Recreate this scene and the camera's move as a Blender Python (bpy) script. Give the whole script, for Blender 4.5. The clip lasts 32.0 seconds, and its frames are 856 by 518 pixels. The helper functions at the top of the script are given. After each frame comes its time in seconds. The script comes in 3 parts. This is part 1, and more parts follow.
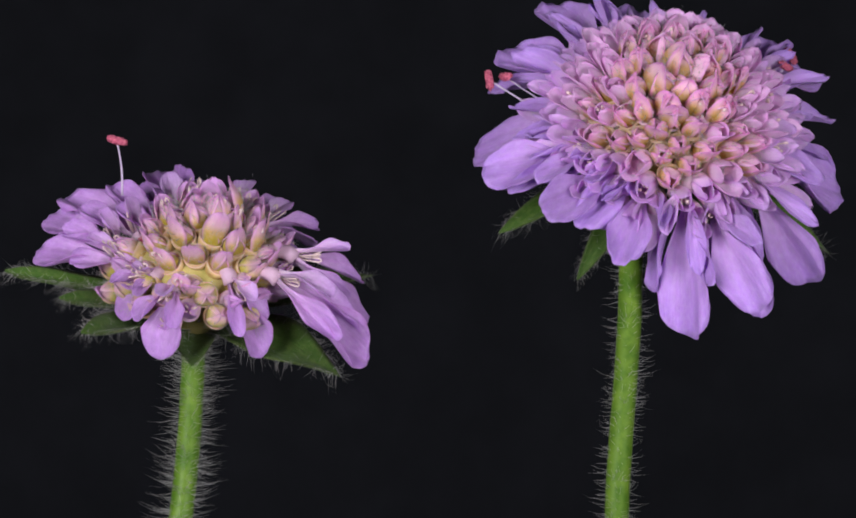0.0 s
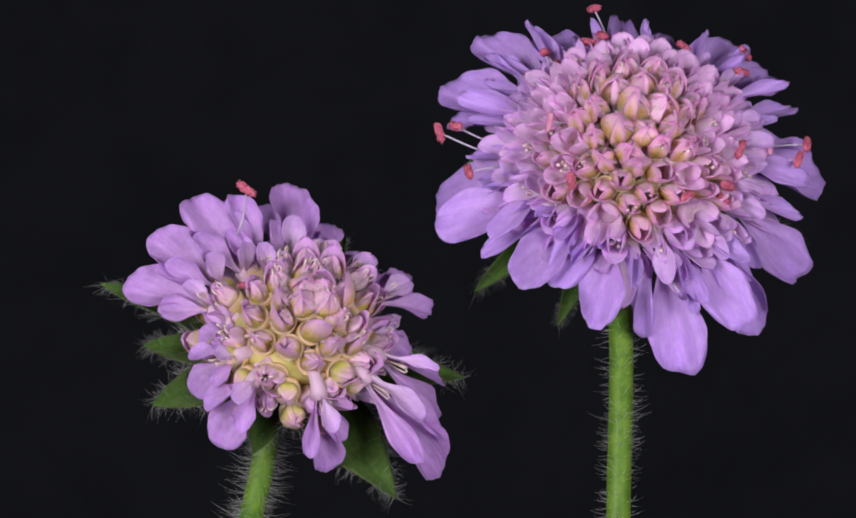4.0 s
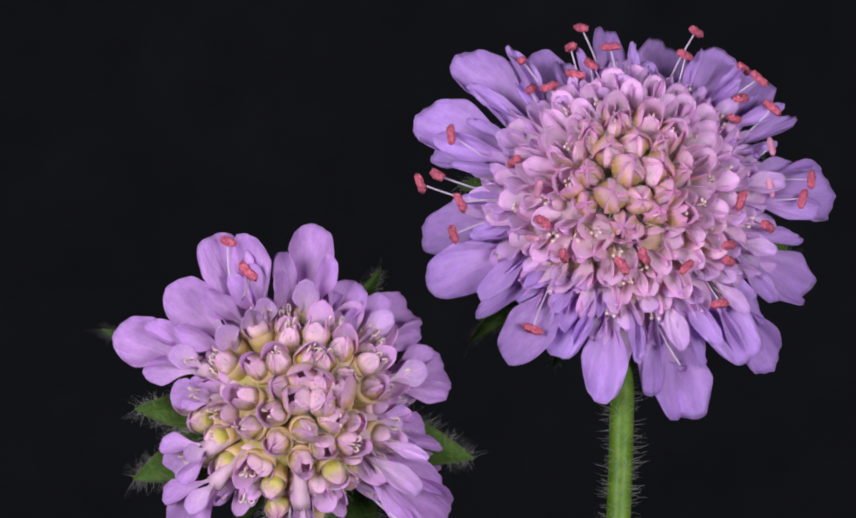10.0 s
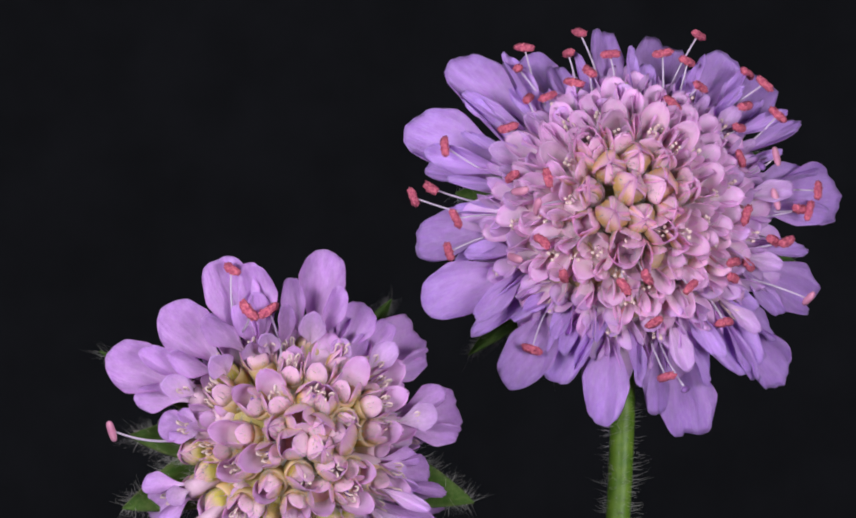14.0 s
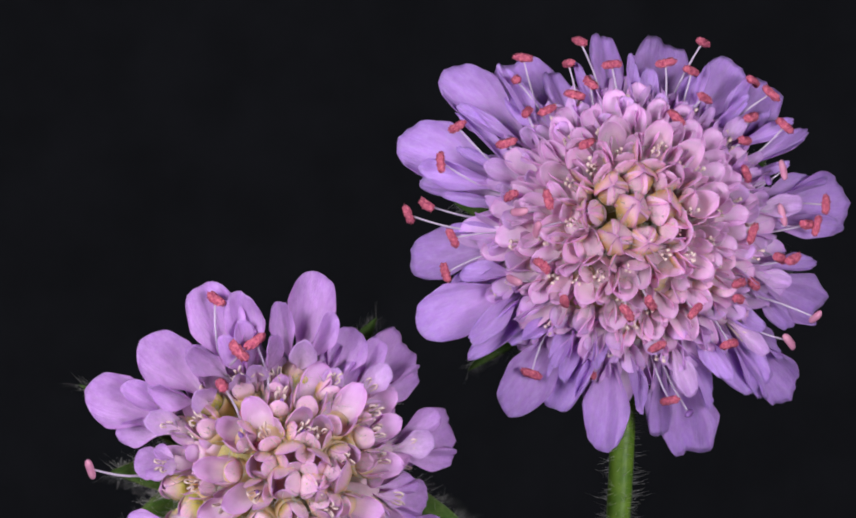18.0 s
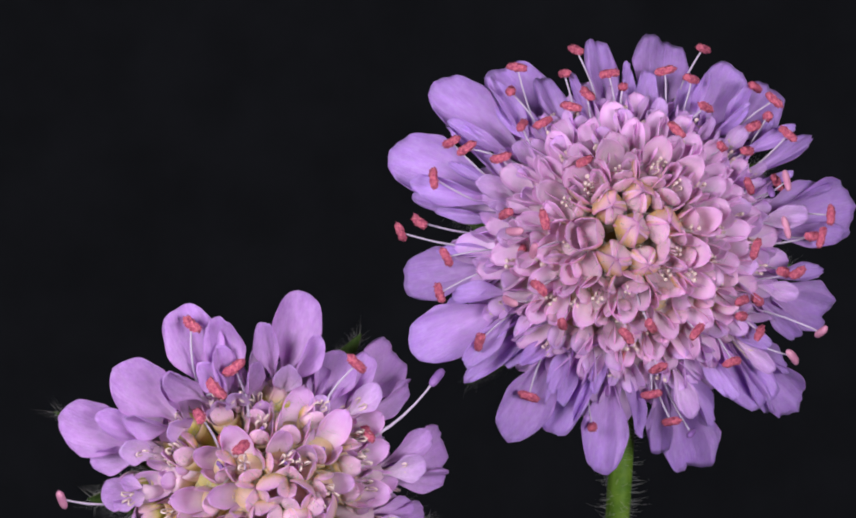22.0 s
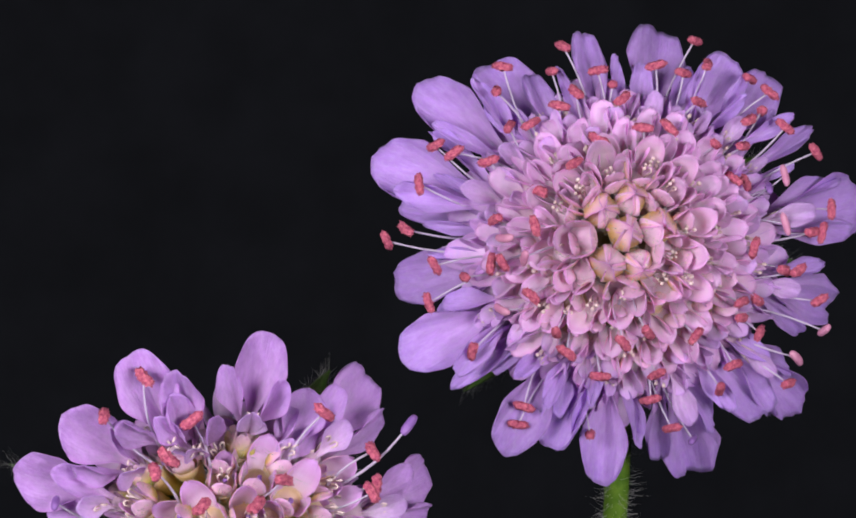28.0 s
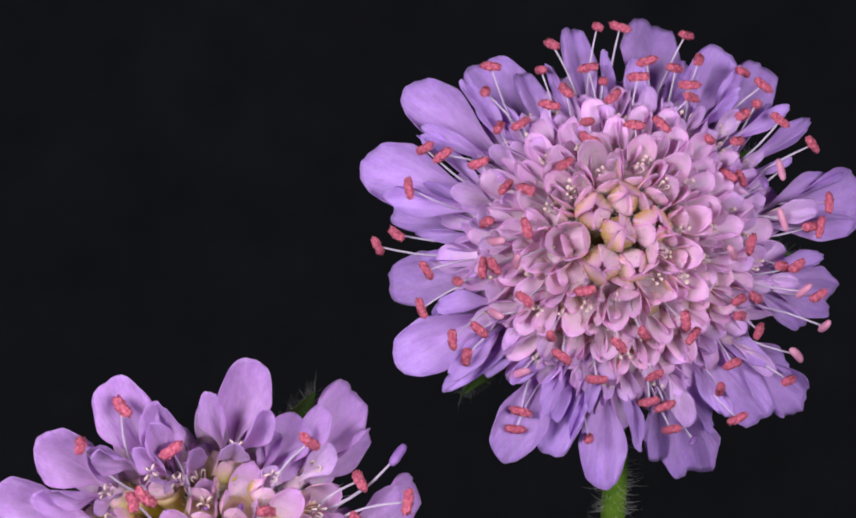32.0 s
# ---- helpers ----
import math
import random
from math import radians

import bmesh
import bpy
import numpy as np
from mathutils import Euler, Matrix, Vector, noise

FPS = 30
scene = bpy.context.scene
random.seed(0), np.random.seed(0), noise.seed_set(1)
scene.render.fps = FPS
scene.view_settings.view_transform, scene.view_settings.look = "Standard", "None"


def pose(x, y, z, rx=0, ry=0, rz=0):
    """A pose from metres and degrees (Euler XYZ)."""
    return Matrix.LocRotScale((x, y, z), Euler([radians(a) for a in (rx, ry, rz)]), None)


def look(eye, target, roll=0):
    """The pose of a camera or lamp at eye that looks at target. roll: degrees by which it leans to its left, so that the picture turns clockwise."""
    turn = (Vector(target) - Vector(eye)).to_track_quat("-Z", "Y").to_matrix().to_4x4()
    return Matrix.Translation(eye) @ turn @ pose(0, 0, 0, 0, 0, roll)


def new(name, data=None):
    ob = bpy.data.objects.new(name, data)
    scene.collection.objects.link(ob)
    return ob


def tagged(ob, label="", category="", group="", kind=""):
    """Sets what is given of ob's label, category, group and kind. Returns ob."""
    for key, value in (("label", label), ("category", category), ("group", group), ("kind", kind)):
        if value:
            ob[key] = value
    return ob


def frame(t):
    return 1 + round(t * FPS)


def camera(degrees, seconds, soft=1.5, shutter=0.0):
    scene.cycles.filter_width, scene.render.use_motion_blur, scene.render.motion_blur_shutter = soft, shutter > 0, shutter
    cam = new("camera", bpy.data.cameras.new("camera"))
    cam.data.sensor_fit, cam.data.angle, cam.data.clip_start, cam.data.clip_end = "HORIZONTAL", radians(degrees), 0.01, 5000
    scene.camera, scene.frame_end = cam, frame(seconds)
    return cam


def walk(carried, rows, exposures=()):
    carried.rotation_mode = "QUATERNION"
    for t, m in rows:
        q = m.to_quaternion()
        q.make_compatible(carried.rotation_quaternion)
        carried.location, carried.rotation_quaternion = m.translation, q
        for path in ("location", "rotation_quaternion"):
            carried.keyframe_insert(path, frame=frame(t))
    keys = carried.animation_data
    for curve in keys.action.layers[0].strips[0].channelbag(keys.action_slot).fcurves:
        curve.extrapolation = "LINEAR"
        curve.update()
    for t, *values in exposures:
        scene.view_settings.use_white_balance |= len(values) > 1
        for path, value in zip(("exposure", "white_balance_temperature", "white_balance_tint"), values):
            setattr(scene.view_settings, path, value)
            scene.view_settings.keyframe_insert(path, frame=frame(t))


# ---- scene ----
# Two field scabious heads before a black cloth, filmed over days with a still macro camera.
U = 4.4e-5                      # metres per unit of the plan
DIST = 0.28095                  # camera to the plane of the flowers
cam = camera(14, 32.0, soft=1.88)
walk(cam, [(0.0, look((0, -DIST, 0), (0, 0, 0))), (32.0, look((0, -DIST, 0), (0, 0, 0)))])

# ---- light ----
world = bpy.data.worlds.new("studio")
world.use_nodes = True
world.node_tree.nodes["Background"].inputs[0].default_value = (0.5, 0.55, 0.65, 1)
world.node_tree.nodes["Background"].inputs[1].default_value = 0.02
scene.world = world


def softbox(name, eye, target, size, watts, colour):
    data = bpy.data.lights.new(name, "AREA")
    data.shape, data.size, data.energy, data.color = "DISK", size, watts, colour
    ob = new(name, data)
    ob.matrix_world = look(eye, target)
    return ob


softbox("flash_key", (-0.205, -0.31, 0.042), (-0.004, 0, 0.0), 0.20, 1.50, (0.985, 0.955, 1.07))
softbox("flash_fill", (0.215, -0.305, -0.03), (0.01, 0, 0.0), 0.20, 1.42, (0.985, 0.955, 1.07))
scene.view_settings.exposure = 0.0


# ---- materials ----
def shader(name, rough=0.5, through_light=0.0, sheen=0.0, spec=0.4):
    """A node material; returns it with its tree and its principled shader."""
    m = bpy.data.materials.new(name)
    m.use_nodes = True
    nt = m.node_tree
    b = nt.nodes["Principled BSDF"]
    b.inputs["Roughness"].default_value = rough
    b.inputs["Specular IOR Level"].default_value = spec
    b.inputs["Sheen Weight"].default_value = sheen
    tr = None
    if through_light:
        tr = nt.nodes.new("ShaderNodeBsdfTranslucent")
        mix = nt.nodes.new("ShaderNodeMixShader")
        mix.inputs[0].default_value = through_light
        nt.links.new(b.outputs[0], mix.inputs[1])
        nt.links.new(tr.outputs[0], mix.inputs[2])
        nt.links.new(mix.outputs[0], nt.nodes["Material Output"].inputs[0])
    return m, nt, b, tr


def node(nt, kind, **values):
    n = nt.nodes.new(kind)
    for key, v in values.items():
        n.inputs[key.replace("_", " ")].default_value = v
    return n


def ramp(nt, fac, stops):
    n = nt.nodes.new("ShaderNodeValToRGB")
    e = n.color_ramp.elements
    while len(e) < len(stops):
        e.new(0.5)
    for el, (p, c) in zip(e, stops):
        el.position, el.color = p, (*c, 1)
    nt.links.new(fac, n.inputs[0])
    return n.outputs[0]


def mixed(nt, kind, fac, a, b):
    n = nt.nodes.new("ShaderNodeMix")
    n.data_type, n.blend_type = "RGBA", kind
    for sock, v in ((n.inputs[0], fac), (n.inputs[6], a), (n.inputs[7], b)):
        if hasattr(v, "is_linked"):
            nt.links.new(v, sock)
        elif isinstance(v, tuple):
            sock.default_value = (*v, 1)
        else:
            sock.default_value = v
    return n.outputs[2]


def petal_material(name, stops, vein, edge, vary=0.12, rough=0.55, soft=0.28, rim_from=0.36, cloud_to=(0.80, 0.64, 0.86), unit=1.0):
    """Petal colour along its length by the stops, darker along fine veins and the rim."""
    m, nt, b, tr = shader(name, rough, soft, 0.06, 0.22)
    # light spreads a little within the flesh
    b.inputs["Subsurface Weight"].default_value = 0.22
    b.inputs["Subsurface Radius"].default_value = (1.0, 0.55, 0.9)
    b.inputs["Subsurface Scale"].default_value = 0.0005
    uv = nt.nodes.new("ShaderNodeUVMap")
    sep = nt.nodes.new("ShaderNodeSeparateXYZ")
    nt.links.new(uv.outputs[0], sep.inputs[0])
    base = ramp(nt, sep.outputs[1], stops)
    # veins run along the petal and fan a little
    mp = node(nt, "ShaderNodeMapping", Scale=(17, 1.6, 1))
    nt.links.new(uv.outputs[0], mp.inputs[0])
    nz = node(nt, "ShaderNodeTexNoise", Scale=1.0, Detail=3.0, Roughness=0.6)
    nt.links.new(mp.outputs[0], nz.inputs["Vector"])
    vf = ramp(nt, nz.outputs[0], [(0.42, (0, 0, 0)), (0.64, (1, 1, 1))])
    vm = nt.nodes.new("ShaderNodeMath")
    vm.operation = "MULTIPLY"
    vm.inputs[1].default_value = 0.3
    nt.links.new(vf, vm.inputs[0])
    col = mixed(nt, "MULTIPLY", vm.outputs[0], base, vein)
    # coloured rim
    ab = nt.nodes.new("ShaderNodeMath")
    ab.operation = "SUBTRACT"
    ab.inputs[1].default_value = 0.5
    nt.links.new(sep.outputs[0], ab.inputs[0])
    ab2 = nt.nodes.new("ShaderNodeMath")
    ab2.operation = "ABSOLUTE"
    nt.links.new(ab.outputs[0], ab2.inputs[0])
    rim = ramp(nt, ab2.outputs[0], [(rim_from, (0, 0, 0)), (0.5, (0.75, 0.75, 0.75))])
    col = mixed(nt, "MIX", rim, col, edge)
    # cloudy tone and a tone of its own for each petal
    tc = nt.nodes.new("ShaderNodeTexCoord")
    n2 = node(nt, "ShaderNodeTexNoise", Scale=900.0 * unit, Detail=3.0)
    nt.links.new(tc.outputs["Object"], n2.inputs["Vector"])
    inf = nt.nodes.new("ShaderNodeObjectInfo")
    add = nt.nodes.new("ShaderNodeMath")
    add.operation = "MULTIPLY_ADD"
    nt.links.new(inf.outputs["Random"], add.inputs[0])
    add.inputs[1].default_value = 0.5
    nt.links.new(n2.outputs[0], add.inputs[2])
    # pale clouding: whitish mottle, with specks of satiny sheen put into the colour
    n3 = node(nt, "ShaderNodeTexNoise", Scale=2600.0 * unit, Detail=5.0, Roughness=0.7)
    nt.links.new(tc.outputs["Object"], n3.inputs["Vector"])
    cloud = ramp(nt, n3.outputs[0], [(0.44, (0, 0, 0)), (0.74, (0.36, 0.36, 0.36))])
    col = mixed(nt, "MIX", cloud, col, cloud_to)
    val = ramp(nt, add.outputs[0], [(0.3, (1 - vary,) * 3), (1.0, (1 + vary,) * 3)])
    col = mixed(nt, "MULTIPLY", 1.0, col, val)
    hue = node(nt, "ShaderNodeHueSaturation", Saturation=1.02)
    nt.links.new(col, hue.inputs["Color"])
    nt.links.new(hue.outputs[0], b.inputs["Base Color"])
    nt.links.new(hue.outputs[0], tr.inputs[0])
    cells = node(nt, "ShaderNodeTexNoise", Scale=9000.0 * unit, Detail=2.0, Roughness=0.7)
    nt.links.new(tc.outputs["Object"], cells.inputs["Vector"])
    bump0 = node(nt, "ShaderNodeBump", Strength=0.3, Distance=0.00003 * (1 if unit == 1 else 60))
    nt.links.new(cells.outputs[0], bump0.inputs["Height"])
    bump = node(nt, "ShaderNodeBump", Strength=0.22, Distance=0.00006 * (1 if unit == 1 else 35))
    nt.links.new(bump0.outputs[0], bump.inputs["Normal"])
    nt.links.new(nz.outputs[0], bump.inputs["Height"])
    nt.links.new(bump.outputs[0], b.inputs["Normal"])
    return m


def plain(name, c1, c2, scale, rough=0.6, glow_through=0.0, bump=0.3, spec=0.3, depth=0.00008, sheen=0.0):
    """A mottled surface between two colours."""
    m, nt, b, tr = shader(name, rough, glow_through, sheen, spec)
    tc = nt.nodes.new("ShaderNodeTexCoord")
    n1 = node(nt, "ShaderNodeTexNoise", Scale=scale, Detail=4.0, Roughness=0.65)
    nt.links.new(tc.outputs["Object"], n1.inputs["Vector"])
    col = ramp(nt, n1.outputs[0], [(0.35, c1), (0.68, c2)])
    nt.links.new(col, b.inputs["Base Color"])
    if tr:
        nt.links.new(col, tr.inputs[0])
    bp = node(nt, "ShaderNodeBump", Strength=bump, Distance=depth)
    nt.links.new(n1.outputs[0], bp.inputs["Height"])
    nt.links.new(bp.outputs[0], b.inputs["Normal"])
    return m


M_RAY = petal_material("ray_petal", [(0.0, (0.88, 0.66, 0.84)), (0.3, (0.73, 0.45, 0.82)), (0.7, (0.635, 0.375, 0.83)), (1.0, (0.565, 0.325, 0.81))],
                       (0.82, 0.70, 0.92), (0.54, 0.27, 0.70), 0.16, 0.42, rim_from=0.38, cloud_to=(0.74, 0.60, 0.88), unit=0.009)
M_RAYL = petal_material("young_ray_petal", [(0.0, (0.84, 0.66, 0.78)), (0.3, (0.75, 0.46, 0.78)), (0.7, (0.66, 0.37, 0.76)), (1.0, (0.58, 0.30, 0.72))],
                        (0.80, 0.66, 0.91), (0.61, 0.26, 0.68), 0.18, 0.42, rim_from=0.34, cloud_to=(0.78, 0.58, 0.86), unit=0.009)
M_RAYIN = petal_material("inner_ray_petal", [(0.0, (0.90, 0.70, 0.82)), (0.35, (0.84, 0.59, 0.83)), (0.7, (0.74, 0.46, 0.80)), (1.0, (0.64, 0.36, 0.76))],
                         (0.86, 0.74, 0.92), (0.64, 0.32, 0.76), 0.16, 0.42, rim_from=0.32, cloud_to=(0.84, 0.68, 0.90), unit=0.009)
M_MID = petal_material("disc_petal", [(0.0, (0.90, 0.64, 0.70)), (0.22, (0.95, 0.72, 0.86)), (0.55, (0.95, 0.71, 0.91)), (1.0, (0.90, 0.55, 0.86))],
                       (0.92, 0.80, 0.92), (0.83, 0.46, 0.80), 0.2, soft=0.38, rim_from=0.20)
M_MIDB = petal_material("disc_petal_back", [(0.0, (0.64, 0.47, 0.16)), (0.18, (0.82, 0.58, 0.42)), (0.38, (0.93, 0.68, 0.80)), (0.65, (0.95, 0.70, 0.90)), (1.0, (0.90, 0.55, 0.86))],
                        (0.92, 0.80, 0.90), (0.84, 0.46, 0.80), soft=0.38, rim_from=0.20)
M_PALE = petal_material("pale_disc_petal", [(0.0, (0.94, 0.74, 0.88)), (0.35, (0.94, 0.70, 0.92)), (0.7, (0.88, 0.60, 0.91)), (1.0, (0.78, 0.47, 0.87))],
                        (0.88, 0.76, 0.92), (0.74, 0.43, 0.82), 0.2, soft=0.36, rim_from=0.22)
M_PINK = petal_material("young_disc_petal", [(0.0, (0.74, 0.58, 0.34)), (0.14, (0.84, 0.61, 0.68)), (0.40, (0.82, 0.53, 0.81)), (1.0, (0.70, 0.36, 0.75))],
                        (0.92, 0.80, 0.92), (0.76, 0.38, 0.76), rim_from=0.22)
M_BUD = petal_material("bud_petal", [(0.0, (0.42, 0.28, 0.03)), (0.36, (0.54, 0.35, 0.06)), (0.50, (0.70, 0.43, 0.18)), (0.66, (0.88, 0.54, 0.56)), (0.80, (0.88, 0.50, 0.68)), (1.0, (0.78, 0.30, 0.62))],
                       (0.88, 0.74, 0.80), (0.72, 0.26, 0.62), 0.2, rim_from=0.30, cloud_to=(0.88, 0.62, 0.58))
M_BUDL = petal_material("young_bud_petal", [(0.0, (0.44, 0.39, 0.03)), (0.32, (0.58, 0.43, 0.07)), (0.46, (0.70, 0.46, 0.22)), (0.60, (0.80, 0.49, 0.55)), (1.0, (0.74, 0.38, 0.68))],
                        (0.90, 0.78, 0.84), (0.72, 0.34, 0.66), 0.22, rim_from=0.34, cloud_to=(0.84, 0.60, 0.56))
M_INNER = petal_material("inner_lobe_back", [(0.0, (0.56, 0.42, 0.10)), (0.22, (0.72, 0.50, 0.24)), (0.42, (0.90, 0.60, 0.68)), (1.0, (0.88, 0.50, 0.76))],
                         (0.92, 0.80, 0.88), (0.80, 0.44, 0.74), 0.15, rim_from=0.30, cloud_to=(0.90, 0.66, 0.72))
M_BUDG = petal_material("green_bud_petal", [(0.0, (0.44, 0.44, 0.04)), (0.42, (0.58, 0.51, 0.11)), (0.54, (0.70, 0.52, 0.28)), (0.70, (0.82, 0.52, 0.54)), (1.0, (0.78, 0.44, 0.66))],
                        (0.90, 0.80, 0.84), (0.72, 0.44, 0.48), 0.22, cloud_to=(0.76, 0.64, 0.32))
M_TUBE = petal_material("floret_tube", [(0.0, (0.46, 0.40, 0.08)), (0.45, (0.70, 0.52, 0.24)), (0.75, (0.90, 0.62, 0.66)), (1.0, (0.92, 0.62, 0.79))],
                        (0.90, 0.80, 0.84), (0.88, 0.66, 0.72), 0.15, cloud_to=(0.88, 0.66, 0.66))
M_TUBEG = petal_material("young_floret_tube", [(0.0, (0.42, 0.36, 0.04)), (0.7, (0.54, 0.40, 0.08)), (0.93, (0.66, 0.46, 0.22)), (1.0, (0.78, 0.54, 0.48))],
                         (0.90, 0.80, 0.76), (0.60, 0.46, 0.16), 0.2, cloud_to=(0.74, 0.58, 0.28))
M_FLESH = plain("ray_tube", (0.62, 0.42, 0.50), (0.74, 0.50, 0.64), 900, 0.55, 0.2)
M_CORE = plain("receptacle_flesh", (0.36, 0.32, 0.08), (0.54, 0.44, 0.17), 500, 0.7)
M_STEM = plain("stem_skin", (0.062, 0.145, 0.010), (0.145, 0.25, 0.026), 700, 0.45, 0.0, 0.5)
M_BRACT = petal_material("bract_leaf", [(0.0, (0.14, 0.23, 0.04)), (0.4, (0.075, 0.16, 0.022)), (1.0, (0.06, 0.13, 0.02))],
                         (0.5, 0.62, 0.4), (0.07, 0.10, 0.03), 0.25, 0.5, cloud_to=(0.22, 0.28, 0.08), unit=0.009)
M_HAIR = plain("plant_hair", (0.48, 0.48, 0.43), (0.66, 0.66, 0.62), 300, 0.4, 0.5)
M_FIL = plain("filament", (0.68, 0.56, 0.72), (0.8, 0.7, 0.82), 500, 0.35, 0.3)
M_ANTH = plain("anther_pollen", (0.42, 0.06, 0.14), (0.84, 0.25, 0.31), 4200, 0.9, 0.0, 1.0, 0.05, 0.0002)
M_ANTHY = plain("closed_anther", (0.60, 0.22, 0.36), (0.70, 0.32, 0.44), 900, 0.5, 0.1, 0.2)
M_ANTHV = plain("violet_anther", (0.26, 0.12, 0.40), (0.36, 0.18, 0.48), 900, 0.5, 0.1, 0.2)
M_CREAM = plain("young_stamen", (0.80, 0.60, 0.54), (0.92, 0.78, 0.72), 500, 0.25, 0.2)
M_POLLEN = plain("pollen_grain", (0.62, 0.48, 0.30), (0.80, 0.68, 0.46), 900, 0.5)
M_CLOTH = plain("black_cloth", (0.0124, 0.0134, 0.0152), (0.0162, 0.0174, 0.0200), 60, 0.95, 0.0, 0.2, 0.05)


# ---- mesh helpers ----
def mesh_of(name, verts, faces, material, uvs=None, smooth=True):
    me = bpy.data.meshes.new(name)
    me.from_pydata(verts, [], faces)
    me.materials.append(material)
    if uvs:
        lay = me.uv_layers.new(name="UVMap")
        for lp in me.loops:
            lay.data[lp.index].uv = uvs[lp.vertex_index]
    if smooth:
        me.polygons.foreach_set("use_smooth", [True] * len(me.polygons))
    me.update()
    return me


def shell(name, f, nu, nv, thick, material, back=None):
    """A closed thin shell over f(u, v), u in 0..1 along it and v in -1..1 across."""
    top, uvs = [], []
    for i in range(nu + 1):
        for j in range(nv + 1):
            u, v = i / nu, math.sin(math.pi / 2 * (2 * j / nv - 1)) * 0.5 + (2 * j / nv - 1) * 0.5
            top.append(Vector(f(u, v)))
            uvs.append(((v + 1) / 2, u))
    W = nv + 1
    low = []
    for i in range(nu + 1):
        for j in range(W):
            a = top[min(i + 1, nu) * W + j] - top[max(i - 1, 0) * W + j]
            b = top[i * W + min(j + 1, nv)] - top[i * W + max(j - 1, 0)]
            n = b.cross(a)
            n = n.normalized() if n.length > 1e-12 else Vector((0, 0, 1))
            k = 0.35 if (i in (0, nu) or j in (0, nv)) else 1.0
            low.append(top[i * W + j] - n * thick * k)
    n0 = len(top)
    faces = []
    for i in range(nu):
        for j in range(nv):
            q = (i * W + j, i * W + j + 1, (i + 1) * W + j + 1, (i + 1) * W + j)
            faces.append(q)
            faces.append(tuple(n0 + k for k in reversed(q)))
    rim = [j for j in range(W)] + [i * W + nv for i in range(1, nu + 1)] + [nu * W + j for j in range(nv - 1, -1, -1)] + [i * W for i in range(nu - 1, 0, -1)]
    for a, b in zip(rim, rim[1:] + rim[:1]):
        faces.append((b, a, n0 + a, n0 + b))
    me = mesh_of(name, top + low, faces, material, uvs * 2)
    if back:
        me.materials.append(back)
        for p in me.polygons:
            p.material_index = int(p.index >= 2 * nu * nv or p.index % 2)
    return me


def tube(name, pts, radii, sides, material, closed=True):
    """A round tube through the points."""
    verts, faces = [], []
    side = Vector((1, 0, 0))
    for k, (p, r) in enumerate(zip(pts, radii)):
        d = (Vector(pts[min(k + 1, len(pts) - 1)]) - Vector(pts[max(k - 1, 0)])).normalized()
        s = (side - d * side.dot(d)).normalized()
        t = d.cross(s)
        for a in range(sides):
            w = 2 * math.pi * a / sides
            verts.append(Vector(p) + (s * math.cos(w) + t * math.sin(w)) * r)
    for k in range(len(pts) - 1):
        for a in range(sides):
            b = (a + 1) % sides
            faces.append((k * sides + a, k * sides + b, (k + 1) * sides + b, (k + 1) * sides + a))
    if closed:
        faces.append(tuple(range(sides - 1, -1, -1)))
        faces.append(tuple((len(pts) - 1) * sides + a for a in range(sides)))
    return mesh_of(name, verts, faces, material)


def joined(name, meshes):
    """One mesh from several (verts, faces) of like material, the sources dropped."""
    verts, faces = [], []
    for me, m in meshes:
        o = len(verts)
        verts += [m @ v.co for v in me.vertices]
        faces += [tuple(o + i for i in p.vertices) for p in me.polygons]
    return mesh_of(name, verts, faces, meshes[0][0].materials[0])


def part(name, me, parent, m=None, label=""):
    ob = new(name, me)
    ob.parent = parent
    if m is not None:
        ob.matrix_basis = m
    if label:
        tagged(ob, label)
    return ob


def sstep(x):
    x = max(0.0, min(1.0, x))
    return x * x * (3 - 2 * x)


def lerp(rows, t, c):
    """Column c of rows of numbers at time t."""
    for a, b in zip(rows, rows[1:]):
        if t <= b[0]:
            k = (t - a[0]) / (b[0] - a[0])
            return a[c] + (b[c] - a[c]) * k
    return rows[-1][c]


